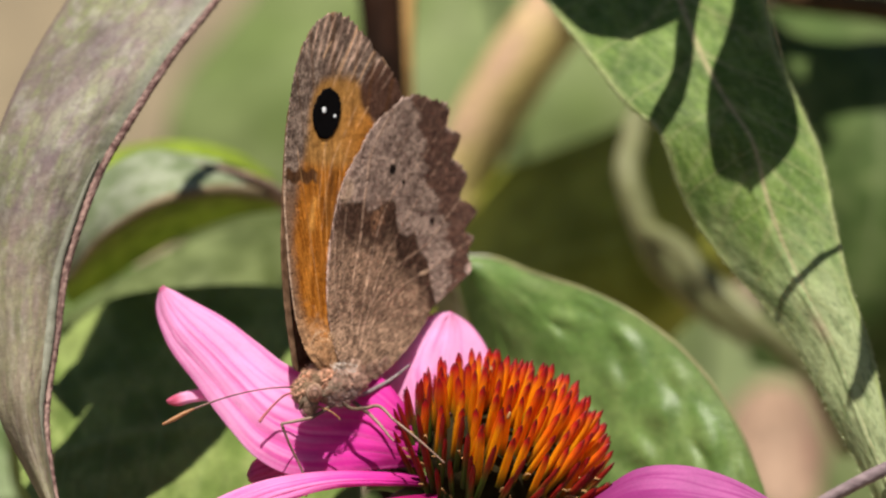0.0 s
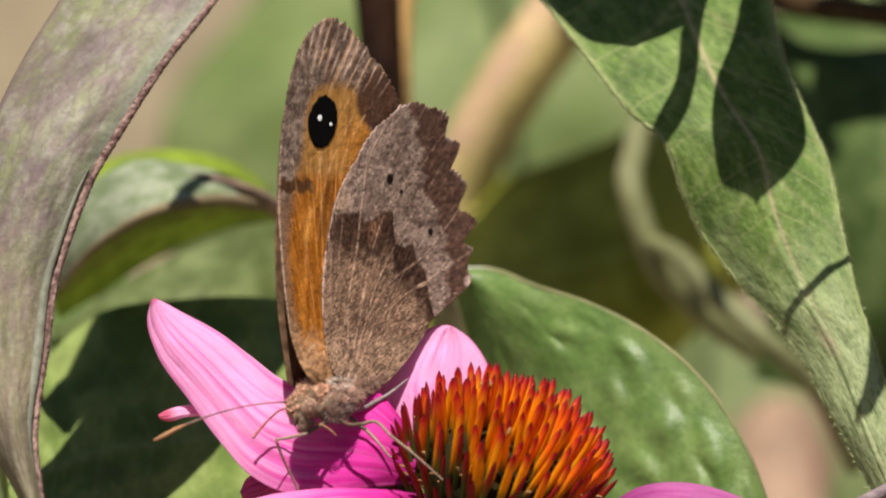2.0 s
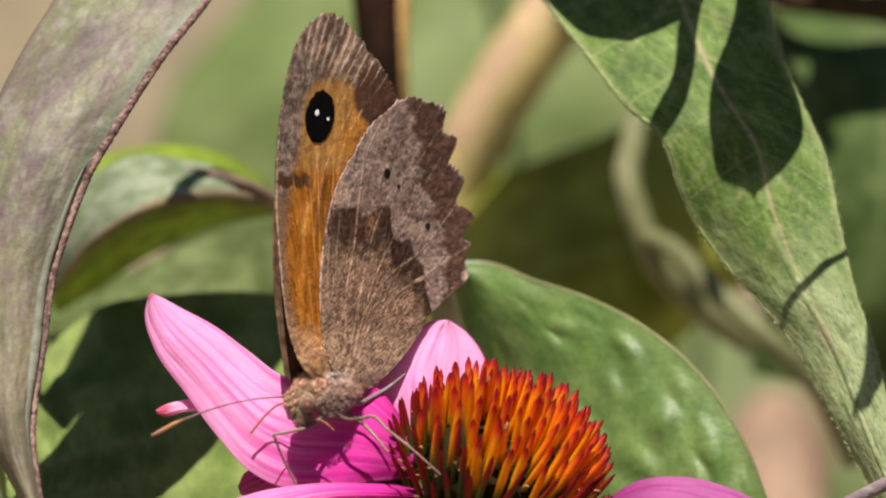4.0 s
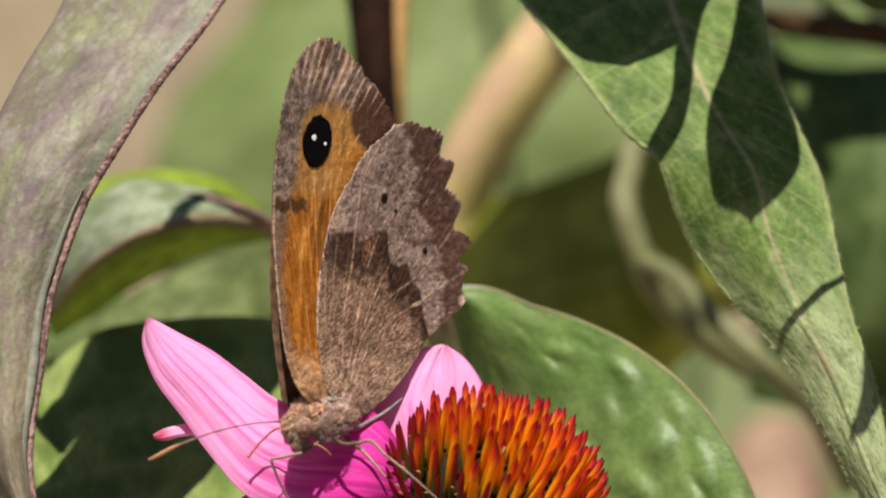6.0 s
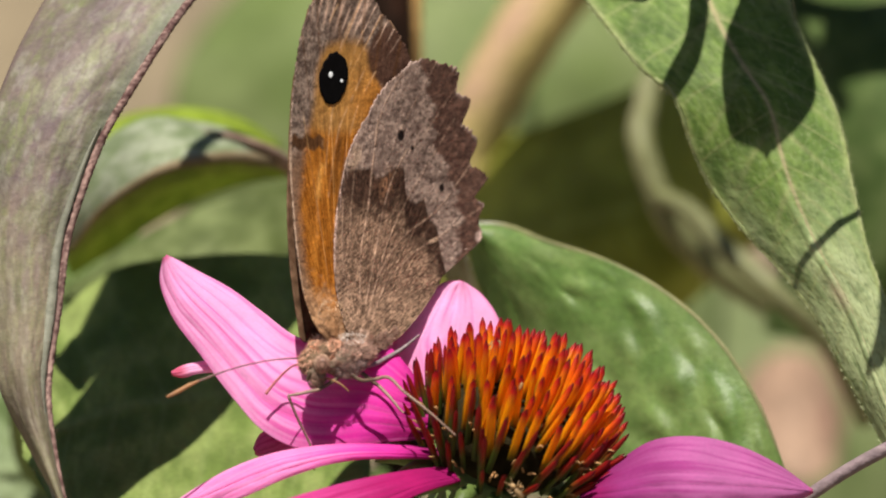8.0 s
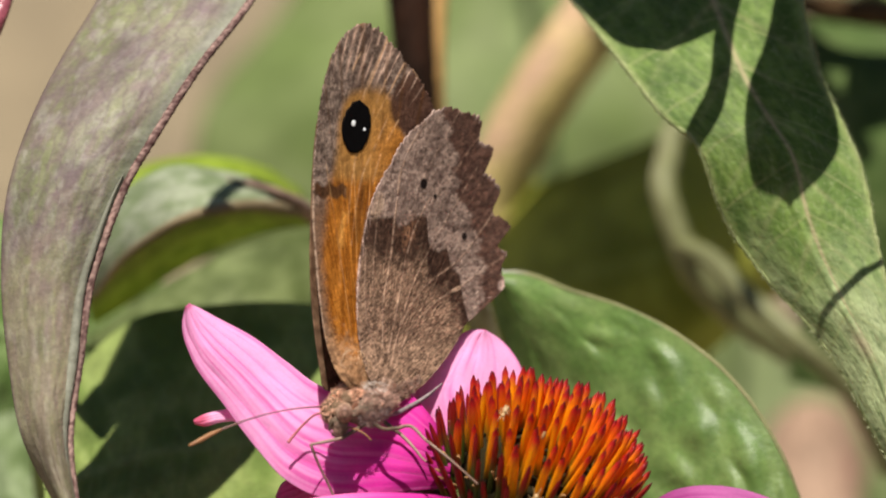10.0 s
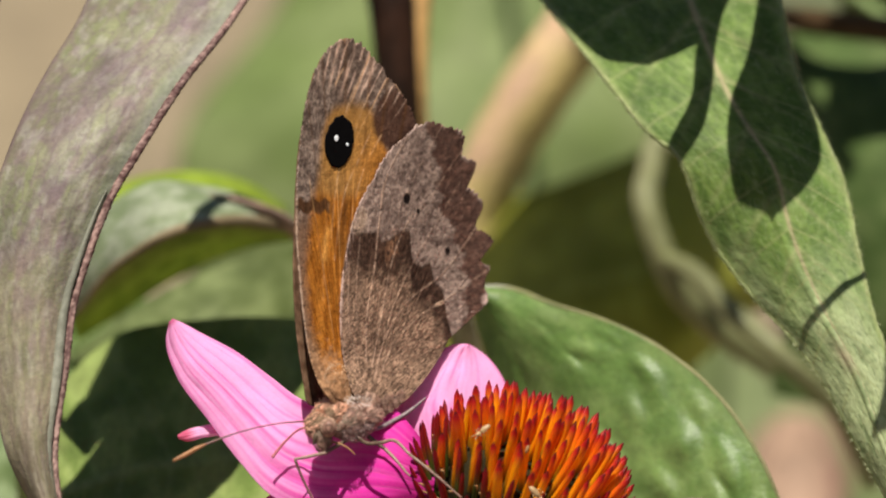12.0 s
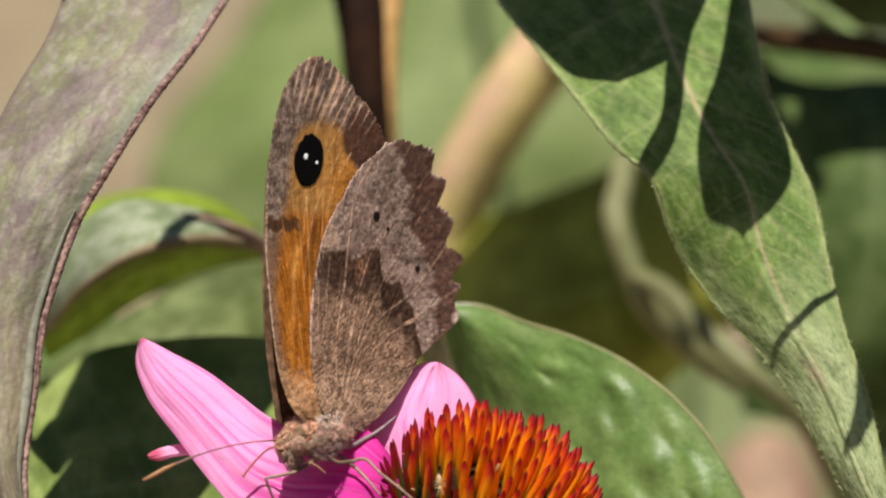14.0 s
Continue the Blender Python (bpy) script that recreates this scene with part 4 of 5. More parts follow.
def build_upper_flower():
    """The flower that hangs over the hairy leaf and throws its petals' shadows on it."""
    bloom = base("coneflower", (0.075, -0.01, 0))
    tagged(bloom, "taller pink coneflower with drooping petals over the leaf", "flower")
    heart = at(1290, -1130, 22.8)
    blob("cone", heart, (UP * 0.006, RIGHT * 0.008, BACK * 0.008), HUSK, bloom, "dark cone", 16, 24, 0.1)
    petal("petal", [(1336, -1002, 21.8), (1318, -766, 20.4), (1284, -630, 11.6), (1250, -540, 7.8), (1246, -450, 5.2), (1268, -384, 4.2), (1310, -374, 4.0), (1322, -366, 3.9)],
          [(1372, -1002, 21.8), (1372, -766, 20.4), (1377, -615, 10.6), (1413, -497, 6.2), (1412, -450, 5.2), (1386, -396, 4.3), (1352, -368, 3.9), (1328, -364, 3.9)], bloom, "", 111, 3, deep=(0.30, 0.06, 0.15), pale=(0.42, 0.14, 0.26), mat=PETAL_OPAQUE)
    petal("petal", [(1254, -1002, 21.8), (1220, -766, 20.4), (1188, -624, 11.1), (1180, -556, 8.2), (1139, -487, 6.0), (1124, -463, 5.2)],
          [(1289, -1002, 21.8), (1253, -729, 17.6), (1222, -634, 11.6), (1213, -556, 8.2), (1192, -497, 6.2), (1139, -458, 5.1)], bloom, "", 112, 3, deep=(0.30, 0.06, 0.15), pale=(0.42, 0.14, 0.26), mat=PETAL_OPAQUE)
    petal("petal", [(1124, -1002, 21.8), (887, -888, 21.8), (890, -750, 18.8), (960, -682, 14.3), (1025, -630, 11.5), (1090, -624, 11.2)],
          [(1228, -1002, 21.8), (1300, -816, 21.8), (1268, -735, 17.8), (1228, -674, 13.9), (1188, -640, 11.9), (1112, -622, 11.1)], bloom, "", 113, 3, deep=(0.30, 0.06, 0.15), pale=(0.42, 0.14, 0.26), mat=PETAL_OPAQUE)
    # two narrow unseen petals, added to cast thin shadows low on the leaf
    petal("petal", [(1322, -1002, 21.8), (1470, -800, 12), (1550, -580, 2), (1500, -430, -2.2), (1453, -346, -1.6), (1429, -288, -1), (1396, -248, -0.5), (1360, -226, 0)],
          [(1340, -1002, 21.8), (1494, -800, 12), (1572, -580, 2), (1520, -424, -2.2), (1471, -340, -1.6), (1443, -274, -1), (1404, -226, -0.5), (1364, -212, 0)], bloom, "narrow unseen petal added for a thin shadow", 114, 2,
          deep=(0.30, 0.06, 0.15), pale=(0.42, 0.14, 0.26), bow=0.2, mat=PETAL_OPAQUE, m=16)
    petal("petal", [(1352, -1002, 21.8), (1460, -800, 10), (1520, -520, -2), (1528, -330, -6), (1520, -240, -8), (1500, -190, -8.6)],
          [(1366, -1002, 21.8), (1486, -800, 10), (1552, -520, -2), (1562, -330, -6), (1560, -236, -8), (1532, -182, -8.6)], bloom, "", 115, 2,
          deep=(0.30, 0.06, 0.15), pale=(0.42, 0.14, 0.26), bow=0.2, mat=PETAL_OPAQUE, m=16)
    tube("stem", [heart, heart + RIGHT * 0.02 + UP * 0.003, heart + RIGHT * 0.04 - UP * 0.02, (0.09, -0.01, 0.45), (0.075, -0.01, -0.02)],
         [0.0024, 0.0022, 0.0022, 0.0026, 0.0035], STEM_GREEN, bloom, "green flower stem", 12)
    hang(bloom)


def build_grey_stalk():
    stalk = base("dry_stalk", (0.05, 0.0, 0))
    tagged(stalk, "thin grey-purple dry stalk beside the flower", "stalk")
    grid_tube("stalk", [(1330, 990, 10), (1416, 934, 9), (1490, 886, 8.5), (1560, 848, 8), (1700, 790, 8), (1900, 760, 10)], [0.0005, 0.0005, 0.00052, 0.00055, 0.0006, 0.0006],
              STEM_DARK, stalk, paint=lambda t, ang: mix((0.12, 0.085, 0.10), (0.26, 0.2, 0.2), fbm(t * 60, ang, 3, 4)), n=60, sides=10)
    end = at(1900, 760, 10)
    tube("stalk", [end, end + RIGHT * 0.004 - UP * 0.02, (0.05, 0.01, 0.4), (0.05, 0.0, -0.02)], [0.0006, 0.0007, 0.001, 0.0015], STEM_GREEN, stalk)
    hang(stalk)


build_flower()
build_upper_flower()
build_grey_stalk()


# ---- the butterfly ----
SLANT = 1.25 * G * 1000


def wing_depth(a, b, off=0.0):
    """The closed wings stand in one plane that runs back and to the side."""
    return 3.0 + (a - 560) * SLANT + off + 0.5 * np.sin((b - 100) / 190) + 0.25 * np.sin(a / 45 + b / 120)


def wing(name, root, outline, paint, parent, label, off, n=300, m=520, scallop=0.0):
    """A wing blade: rays from its root to its margin, so that the veins fan out."""
    rim = curve(outline, m)
    u = (np.linspace(0, 1, n) ** 0.8)[:, None]
    fray = 1 + (0.014 * (fbm(np.arange(m) / 7.0, np.zeros(m), 3, 15) - 0.5) + 0.016 * (grain(np.arange(m) / 1.6, np.zeros(m), 16) - 0.5)) * soft(rim[:, 1], 560, 470) * soft(np.arange(m) / m, 0.24, 0.32)
    x = np.linspace(0, 1, m)
    fray = fray - scallop * (1 - np.abs(np.sin(np.pi * x * 17 + 0.5 * np.sin(x * 23)))) ** 1.5 * soft(x, 0.28, 0.36) * soft(x, 0.84, 0.74)
    rim = np.array(root) + (rim - np.array(root)) * fray[:, None]
    a = root[0] + u * (rim[None, :, 0] - root[0])
    b = root[1] + u * (rim[None, :, 1] - root[1])
    v = np.linspace(0, 1, m)[None] * np.ones((n, 1))
    c, lift = paint(a, b, u * np.ones((1, m)), v)
    d = wing_depth(a, b, off) + lift - (1.7 * soft(b, 560, 660) if off < 1 else 0)
    return sheet(name, at_many(a, b, d), c, WING, parent, label, 0.00012)


def ellipse(a, b, ca, cb, ra, rb, tilt=0.0):
    x, y = a - ca, b - cb
    t = radians(tilt)
    x, y = x * math.cos(t) + y * math.sin(t), -x * math.sin(t) + y * math.cos(t)
    return np.sqrt((x / ra) ** 2 + (y / rb) ** 2)


def run(points, b):
    """Across-position of a boundary that runs down the wing."""
    p = np.array(points, float)
    return np.interp(b, p[:, 1], p[:, 0])


def fan(v, places, width):
    """Nearness to any of the veins that fan out at those places of the margin."""
    return np.max([np.exp(-((v - p) / width) ** 2) for p in places], axis=0)


def stroke(a, b, points, width, n=14):
    """Nearness to a smooth line through grid points, 0 to 1."""
    line = curve(points, n)
    best = np.full(a.shape, 1e9)
    for (x0, y0), (x1, y1) in zip(line[:-1], line[1:]):
        dx, dy = x1 - x0, y1 - y0
        k = np.clip(((a - x0) * dx + (b - y0) * dy) / (dx * dx + dy * dy + 1e-9), 0, 1)
        best = np.minimum(best, (a - x0 - k * dx) ** 2 + (b - y0 - k * dy) ** 2)
    return np.exp(-best / width ** 2)


def fore_paint(a, b, u, v):
    n1 = fbm(a / 9, b / 9, 3, 1)
    n2 = grain(a / 2.2, b / 2.2, 2)
    orange = mix((0.25, 0.088, 0.010), (0.50, 0.21, 0.035), soft(0.5 * fbm(a / 8, b / 60, 3, 3) + 0.5 * fbm(v * 190, u * 9, 2, 4), 0.32, 0.68))
    c = mix(orange, (0.40, 0.225, 0.075), soft(b, 300, 270) * soft(ellipse(a, b, 584, 195, 74, 130), 1.25, 0.7))
    grey = mix((0.14, 0.108, 0.10), (0.36, 0.30, 0.275), soft(0.7 * n1 + 0.3 * n2, 0.3, 0.7))
    lead = run([(560, 0), (560, 60), (558, 130), (547, 200), (534, 270), (526, 300), (522, 330), (515, 420), (524, 520), (545, 600), (575, 650)], b)
    strip = mix(grey, (0.25, 0.15, 0.095), soft(b, 290, 360) * 0.8)
    c = mix(c, strip, soft(a + 9 * (n1 - 0.5), lead + 10, lead - 10))
    top = run([(0, 0), (530, 115), (600, 128), (632, 140), (720, 210)], b) * 0 + np.interp(a, [500, 545, 570, 600, 625, 645, 660, 720], [190, 150, 128, 120, 126, 150, 212, 230])
    c = mix(c, grey, soft(b + 14 * (n1 - 0.5), top + 14, top - 16))
    brown = soft(ellipse(a, b, 695, 150, 62, 66, 30), 1.05, 0.85)
    c = mix(c, (0.075, 0.038, 0.028), brown * 0.95)
    c = mix(c, (0.09, 0.045, 0.022), soft(np.abs(b - 298 - 9 * np.abs(np.sin(a / 7.0))), 14, 9) * soft(a, 566, 554) * 0.95)
    # pale streaks between the veins at the tip, bending outwards
    w = np.arctan2(a - 482, np.maximum(415 - b, 1))
    c = mix(c, (0.075, 0.048, 0.04), soft(b + 0.35 * (a - 600), 150, 100) * soft(a, 560, 580) * 0.5)
    ray = np.max([k * np.exp(-((w + 0.012 * (fbm(a / 30, b / 30, 2, 6) - 0.5) - p) / q) ** 2) for p, q, k in
                  ((0.165, 0.006, 0.6), (0.20, 0.005, 0.8), (0.232, 0.007, 0.9), (0.262, 0.004, 0.8), (0.298, 0.007, 1), (0.335, 0.005, 0.8), (0.372, 0.008, 1), (0.405, 0.012, 0.75),
                   (0.445, 0.003, 0.7), (0.487, 0.0035, 0.9), (0.53, 0.003, 0.7), (0.575, 0.0035, 0.8), (0.62, 0.003, 0.5))], axis=0)
    c = mix(c, (0.95, 0.72, 0.63), ray * soft(b - 0.4 * (a - 600), 135, 70) * soft(grain(w * 90, b / 26, 5), 0.05, 0.4) * 0.9)
    c = mix(c, (0.62, 0.38, 0.18), np.exp(-((w - 0.372) / 0.0035) ** 2) * soft(b, 260, 200) * 0.7)
    c = mix(c, (0.62, 0.38, 0.18), np.exp(-((w - 0.487) / 0.0035) ** 2) * soft(b, 240, 180) * 0.6)
    c = mix(c, (0.05, 0.03, 0.028), soft(u, 0.985, 1.0) * soft(v, 0.3, 0.36) * 0.5)
    c = mix(c, (0.55, 0.43, 0.36), soft(u, 0.965, 0.985) * soft(v, 0.3, 0.24) * 0.8)
    vein = fan(v, (0.06, 0.12, 0.36, 0.43, 0.475, 0.51, 0.545, 0.585, 0.625, 0.67, 0.71, 0.77, 0.83), 0.0014) * soft(u, 0.1, 0.3) * soft(b, 215, 290)
    c = mix(c, (0.52, 0.32, 0.15), vein * 0.45 * soft(grain(v * 70, u * 8, 9), 0.2, 0.7))
    crease = fan(v, (0.40, 0.452, 0.492, 0.53, 0.565, 0.605, 0.65, 0.69, 0.74), 0.003) * soft(u, 0.2, 0.5)
    c = mix(c, (0.13, 0.06, 0.02), crease * 0.4)
    for pts, k in (([(612, 75), (596, 111), (585, 145)], 0.8), ([(576, 234), (571, 262), (566, 300), (560, 360)], 0.6), ([(628, 105), (614, 140), (604, 170)], 0.6),
                   ([(632, 171), (606, 230), (588, 270), (576, 326), (566, 400)], 0.7), ([(592, 44), (578, 68), (569, 88)], 0.9),
                   ([(650, 178), (620, 236), (604, 290), (590, 360), (574, 470)], 0.6), ([(556, 300), (548, 380), (546, 470)], 0.35)):
        c = mix(c, (0.80, 0.56, 0.36), stroke(a, b, pts, 1.5) * k * (0.7 - 0.4 * soft(b, 240, 330)) * soft(grain(a / 9, b / 9, 51), 0.1, 0.5))
    c = mix(c, (0.78, 0.42, 0.11), stroke(a, b, [(555, 345), (550, 372), (548, 398)], 5) * 0.6)
    c = mix(c, (0.10, 0.045, 0.015), stroke(a, b, [(588, 300), (580, 350), (578, 390)], 7) * 0.55)
    halo = ellipse(a, b, 577, 189, 36, 60, 8)
    c = mix(c, (0.46, 0.25, 0.07), soft(halo, 1.15, 0.8) * 0.5)
    c = mix(c, (0.46, 0.19, 0.03), np.exp(-ellipse(a, b, 640, 235, 34, 60, 10) ** 2) * 0.7 * (1 - brown))
    c = mix(c, mix((0.17, 0.10, 0.06), (0.40, 0.25, 0.15), soft(fbm(a / 7, b / 7, 3, 41), 0.3, 0.7)), soft(b + 70 * (n1 - 0.5) - 0.5 * (a - 570), 545, 610) * 0.9)
    dark = soft(grain(a / 3, b / 3, 8), 0.8, 0.9) * soft(a, lead + 12, lead)
    c = mix(c, (0.03, 0.022, 0.02), dark * 0.7)
    c = c * np.array((1.0, 0.88, 0.76))
    return c * (0.76 + 0.48 * n2[..., None]), -0.08 * vein + 0.07 * (n1 - 0.5) + 0.10 * (fbm(v * 150, u * 18, 2, 29) - 0.5) - 0.7 * np.exp(-ellipse(a, b, 572, 616, 28, 52) ** 2)


def hind_paint(a, b, u, v):
    n1 = fbm(a / 8, b / 8, 3, 11)
    n2 = grain(a / 2.1, b / 2.1, 12)
    hair = fbm(v * 150, u * 22, 3, 13)
    band = mix((0.17, 0.126, 0.112), (0.36, 0.285, 0.25), soft(0.6 * fbm(a / 16, b / 16, 4, 14) + 0.4 * grain(a / 5, b / 5, 24), 0.3, 0.7))
    c = band
    out = run([(725, 140), (742, 200), (752, 250), (752, 300), (772, 345), (790, 390), (800, 440), (795, 520), (790, 640)], b)
    c = mix(c, mix((0.075, 0.040, 0.032), (0.135, 0.075, 0.058), soft(grain(a / 7, b / 7, 25), 0.3, 0.8)), soft(a + 14 * (n1 - 0.5) + 5 * np.sin(b / 8), out - 4, out + 7) * 0.92)
    core = np.interp(a, [560, 600, 640, 650, 664, 690, 700, 704, 722, 736, 744, 758, 764, 800], [352, 352, 348, 366, 362, 344, 346, 398, 412, 402, 440, 452, 490, 640])
    inside = soft(b + 7 * (n1 - 0.5), core - 3, core + 5)
    dark = mix((0.042, 0.024, 0.018), (0.092, 0.055, 0.040), soft(0.5 * hair + 0.5 * grain(a / 4, b / 6, 26), 0.3, 0.75))
    c = mix(c, dark, inside)
    across_ = (a - 612) * 0.55 + (b - 658) * 0.83
    scales = 0.42 * grain(a / 3.4 + b / 9, across_ / 2.4, 18) + 0.3 * fbm(a / 11, b / 11, 3, 19) + 0.28 * grain(a / 1.9, b / 1.9, 20)
    furry = mix((0.11, 0.072, 0.052), (0.56, 0.395, 0.285), soft(scales, 0.18, 0.86))
    # sunlit patches of the fur, brightened in its colour
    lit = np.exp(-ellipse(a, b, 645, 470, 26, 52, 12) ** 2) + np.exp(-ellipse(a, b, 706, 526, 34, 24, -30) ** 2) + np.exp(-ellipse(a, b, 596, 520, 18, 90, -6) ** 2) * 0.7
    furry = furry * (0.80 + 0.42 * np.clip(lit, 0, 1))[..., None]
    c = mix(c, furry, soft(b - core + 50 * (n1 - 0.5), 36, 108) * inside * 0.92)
    c = mix(c, (0.36, 0.20, 0.12), np.exp(-ellipse(a, b, 668, 378, 11, 24, 15) ** 2) * soft(grain(a / 3, b / 9, 27), 0.25, 0.7) * 0.9)
    vein = np.zeros(a.shape)
    for pts, k in (([(592, 405), (591, 470), (595, 537), (606, 575)], 0.7), ([(655, 262), (644, 350), (634, 440), (624, 494), (622, 580)], 1.0), ([(705, 318), (680, 368), (664, 420), (650, 500), (632, 590)], 0.9),
                   ([(790, 262), (750, 330), (706, 405), (672, 480), (640, 590)], 0.55), ([(819, 342), (790, 384), (758, 425), (700, 470), (660, 530), (634, 620)], 0.8),
                   ([(836, 420), (776, 462), (712, 505), (666, 560), (640, 625)], 0.6), ([(800, 200), (770, 240), (736, 290), (712, 318)], 0.6), ([(760, 160), (726, 220), (694, 282)], 0.45),
                   ([(698, 182), (668, 232), (648, 290)], 0.8), ([(612, 360), (606, 430), (606, 520)], 0.5)):
        vein = np.maximum(vein, k * stroke(a, b, pts, 1.5))
    c = mix(c, (0.55, 0.40, 0.31), vein * 0.62 * soft(grain(a / 8, b / 8, 45), 0.1, 0.5))
    c = mix(c, (0.42, 0.32, 0.24), soft(ellipse(a, b, 612, 330, 13, 26, 15), 1.2, 0.5) * 0.75)
    lead = soft(v, 0.30, 0.02) * soft(np.abs(np.sin(v * 70)), 0.4, 0.9)
    c = mix(c, (0.38, 0.28, 0.22), lead * 0.35 * soft(b, 600, 500))
    c = mix(c, (0.62, 0.47, 0.42), soft(u, 0.90, 0.985) * soft(v, 0.05, 0.12) * soft(v, 0.34, 0.26) * soft(grain(v * 120, u * 14, 31), 0.25, 0.7) * 0.8)
    for ca, cb, ra, rb in ((695, 291, 6, 10), (715, 313, 3, 4.5), (767, 384, 4.5, 7)):
        c = mix(c, (0.012, 0.008, 0.008), soft(ellipse(a, b, ca, cb, ra, rb, 5), 1.2, 0.8))
    c = mix(c, (0.78, 0.62, 0.58), soft(ellipse(a, b, 838, 472, 13, 14), 1.1, 0.4) * 0.85)
    c = mix(c, (0.6, 0.45, 0.33), soft(ellipse(a, b, 752, 478, 9, 3.5, -25), 1.3, 0.8) * 0.9)
    speck = soft(grain(a / 3.6, b / 3.6, 17), 0.76, 0.86)
    c = mix(c, (0.05, 0.03, 0.025), speck * 0.6)
    c = c * np.array((1.0, 0.89, 0.82))
    c = mix(c, (0.42, 0.30, 0.26), soft(u, 0.982, 1.0) * soft(grain(v * 80, u * 2, 4), 0.4, 0.7) * 0.6)
    return c * (0.70 + 0.60 * n2[..., None]), -0.04 * vein + 0.08 * (n1 - 0.5) + 0.09 * (hair - 0.5)


def far_paint(a, b, u, v):
    n1 = fbm(a / 8, b / 8, 3, 23)
    c = mix((0.11, 0.06, 0.035), (0.22, 0.13, 0.08), soft(n1, 0.3, 0.7))
    return c * (0.8 + 0.4 * grain(a / 2, b / 2, 3)[..., None]), 0.05 * (n1 - 0.5)


def build_butterfly():
    fly = base("butterfly", at(600, 690, 4))
    tagged(fly, "brown and orange butterfly with closed wings feeding on the flower", "butterfly")
    fore_rim = [(576, 668), (541, 624), (528, 590), (512, 505), (504, 420), (499, 340), (500, 296), (503, 230), (511, 160), (525, 94), (545, 44), (563, 18),
                (585, 8), (608, 12), (629, 29), (656, 64), (690, 112), (706, 138), (713, 158), (722, 230), (712, 330), (680, 470), (636, 620), (608, 664)]
    hind_rim = [(612, 672), (594, 622), (580, 560), (577, 500), (580, 440), (589, 382), (603, 322), (624, 276), (652, 226), (690, 182), (712, 164), (736, 156),
                (760, 156), (782, 164), (798, 178), (796, 205), (818, 232), (806, 264), (831, 302), (819, 340), (849, 366), (828, 394), (842, 414),
                (832, 440), (841, 466), (826, 488), (800, 496), (776, 524), (762, 556), (732, 604), (696, 646), (654, 678)]
    far_rim = [(552, 660), (521, 656), (512, 620), (503, 560), (497, 500), (494, 430), (496, 340), (500, 250), (513, 150), (548, 42), (590, 10), (634, 44), (700, 136),
               (700, 300), (650, 500), (600, 650)]
    far_hind = [(610, 652), (600, 560), (600, 450), (630, 300), (700, 195), (762, 176), (796, 250), (814, 370), (812, 462), (758, 530), (696, 630)]
    wing("far_forewing", (560, 660), far_rim, far_paint, fly, "brown edge of the other forewing", 2.6, 90, 200)
    wing("far_hindwing", (612, 655), far_hind, far_paint, fly, "brown hindwing on the other side", 3.2, 90, 200)
    near = wing("forewing", (584, 662), fore_rim, fore_paint, fly, "orange forewing underside with a black eyespot", 0.35, 230, 900)
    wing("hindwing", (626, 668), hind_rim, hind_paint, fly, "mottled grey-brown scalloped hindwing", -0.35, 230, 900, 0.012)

    # the eyespot: a raised black patch and two white pupils
    def disc(name, ca, cb, ra, rb, tilt, mat, parent, label, off, rag=0.05):
        t = np.linspace(0, 2 * np.pi, 64)
        r = np.linspace(0, 1, 12)[:, None]
        wob = 1 + rag * (grain(t * 6, t * 0 + 3, 9) - 0.5)
        x, y = r * ra * np.cos(t) * wob, r * rb * np.sin(t) * wob
        k = radians(tilt)
        a, b = ca + x * math.cos(k) - y * math.sin(k), cb + x * math.sin(k) + y * math.cos(k)
        return sheet(name, at_many(a, b, wing_depth(a, b, 0.35 - off)), None, mat, parent, label, 0.00006)
    spot = disc("eyespot", 577, 189, 25, 46, 8, BLACK, near, "round black eyespot", 0.14, 0.11)
    disc("pupil", 571.5, 183, 3.2, 5.4, 8, WHITE, spot, "white pupil of the eyespot", 0.21)
    disc("pupil", 591, 194, 1.8, 3.0, 8, WHITE, spot, "", 0.21)

    # body
    brown = lambda v, u: mix((0.11, 0.07, 0.042), (0.26, 0.17, 0.11), soft(fbm(u * 3, v * 5, 3, 33), 0.3, 0.7))
    greyb = lambda v, u: mix((0.10, 0.07, 0.05), (0.24, 0.175, 0.13), soft(fbm(u * 3, v * 5, 3, 34), 0.3, 0.7))
    ax = (at(548, 690, 1.6) - at(640, 655, 6)).normalized()
    across = ax.cross(UP).normalized()
    above = across.cross(ax).normalized()
    blob("thorax", at(602, 687, 3.2), (ax * 0.0025, across * 0.00108, above * 0.0012), FUR, fly, "hairy grey-brown thorax", 30, 36, 0.16, greyb)
    blob("abdomen", at(664, 618, 10.4), ((at(610, 660, 5) - at(720, 585, 13)) * 0.5, across * 0.0006, above * 0.0008), FUR, fly, "", 16, 18, 0.1, greyb)
    head = blob("head", at(543, 692, 1.5), (ax * 0.00128, across * 0.00108, above * 0.00112), FUR, fly, "furry brown head", 26, 30, 0.16, brown)
    blob("collar", at(558, 676, 2.2), (ax * 0.0016 + UP * 0.0001, across * 0.00112, above * 0.00112), FUR, fly, "tan collar behind the head", 24, 28, 0.2, brown)
    blob("face", at(545, 716, 1.0), (UP * 0.0009 + ax * 0.0001, RIGHT * 0.00062, BACK * 0.0007), FUR, head, "dark furry face", 16, 18, 0.2, greyb, -0.3)
    blob("eye_rim", at(555, 697, 0.16), (RIGHT * 0.00064, UP * 0.00072, BACK * 0.0003), FUR, head, "pale scales round the eye", 16, 26, 0.25,
         lambda v, u: mix((0.17, 0.10, 0.07), (0.38, 0.245, 0.175), soft(fbm(u * 9, v * 9, 3, 36), 0.3, 0.7)))
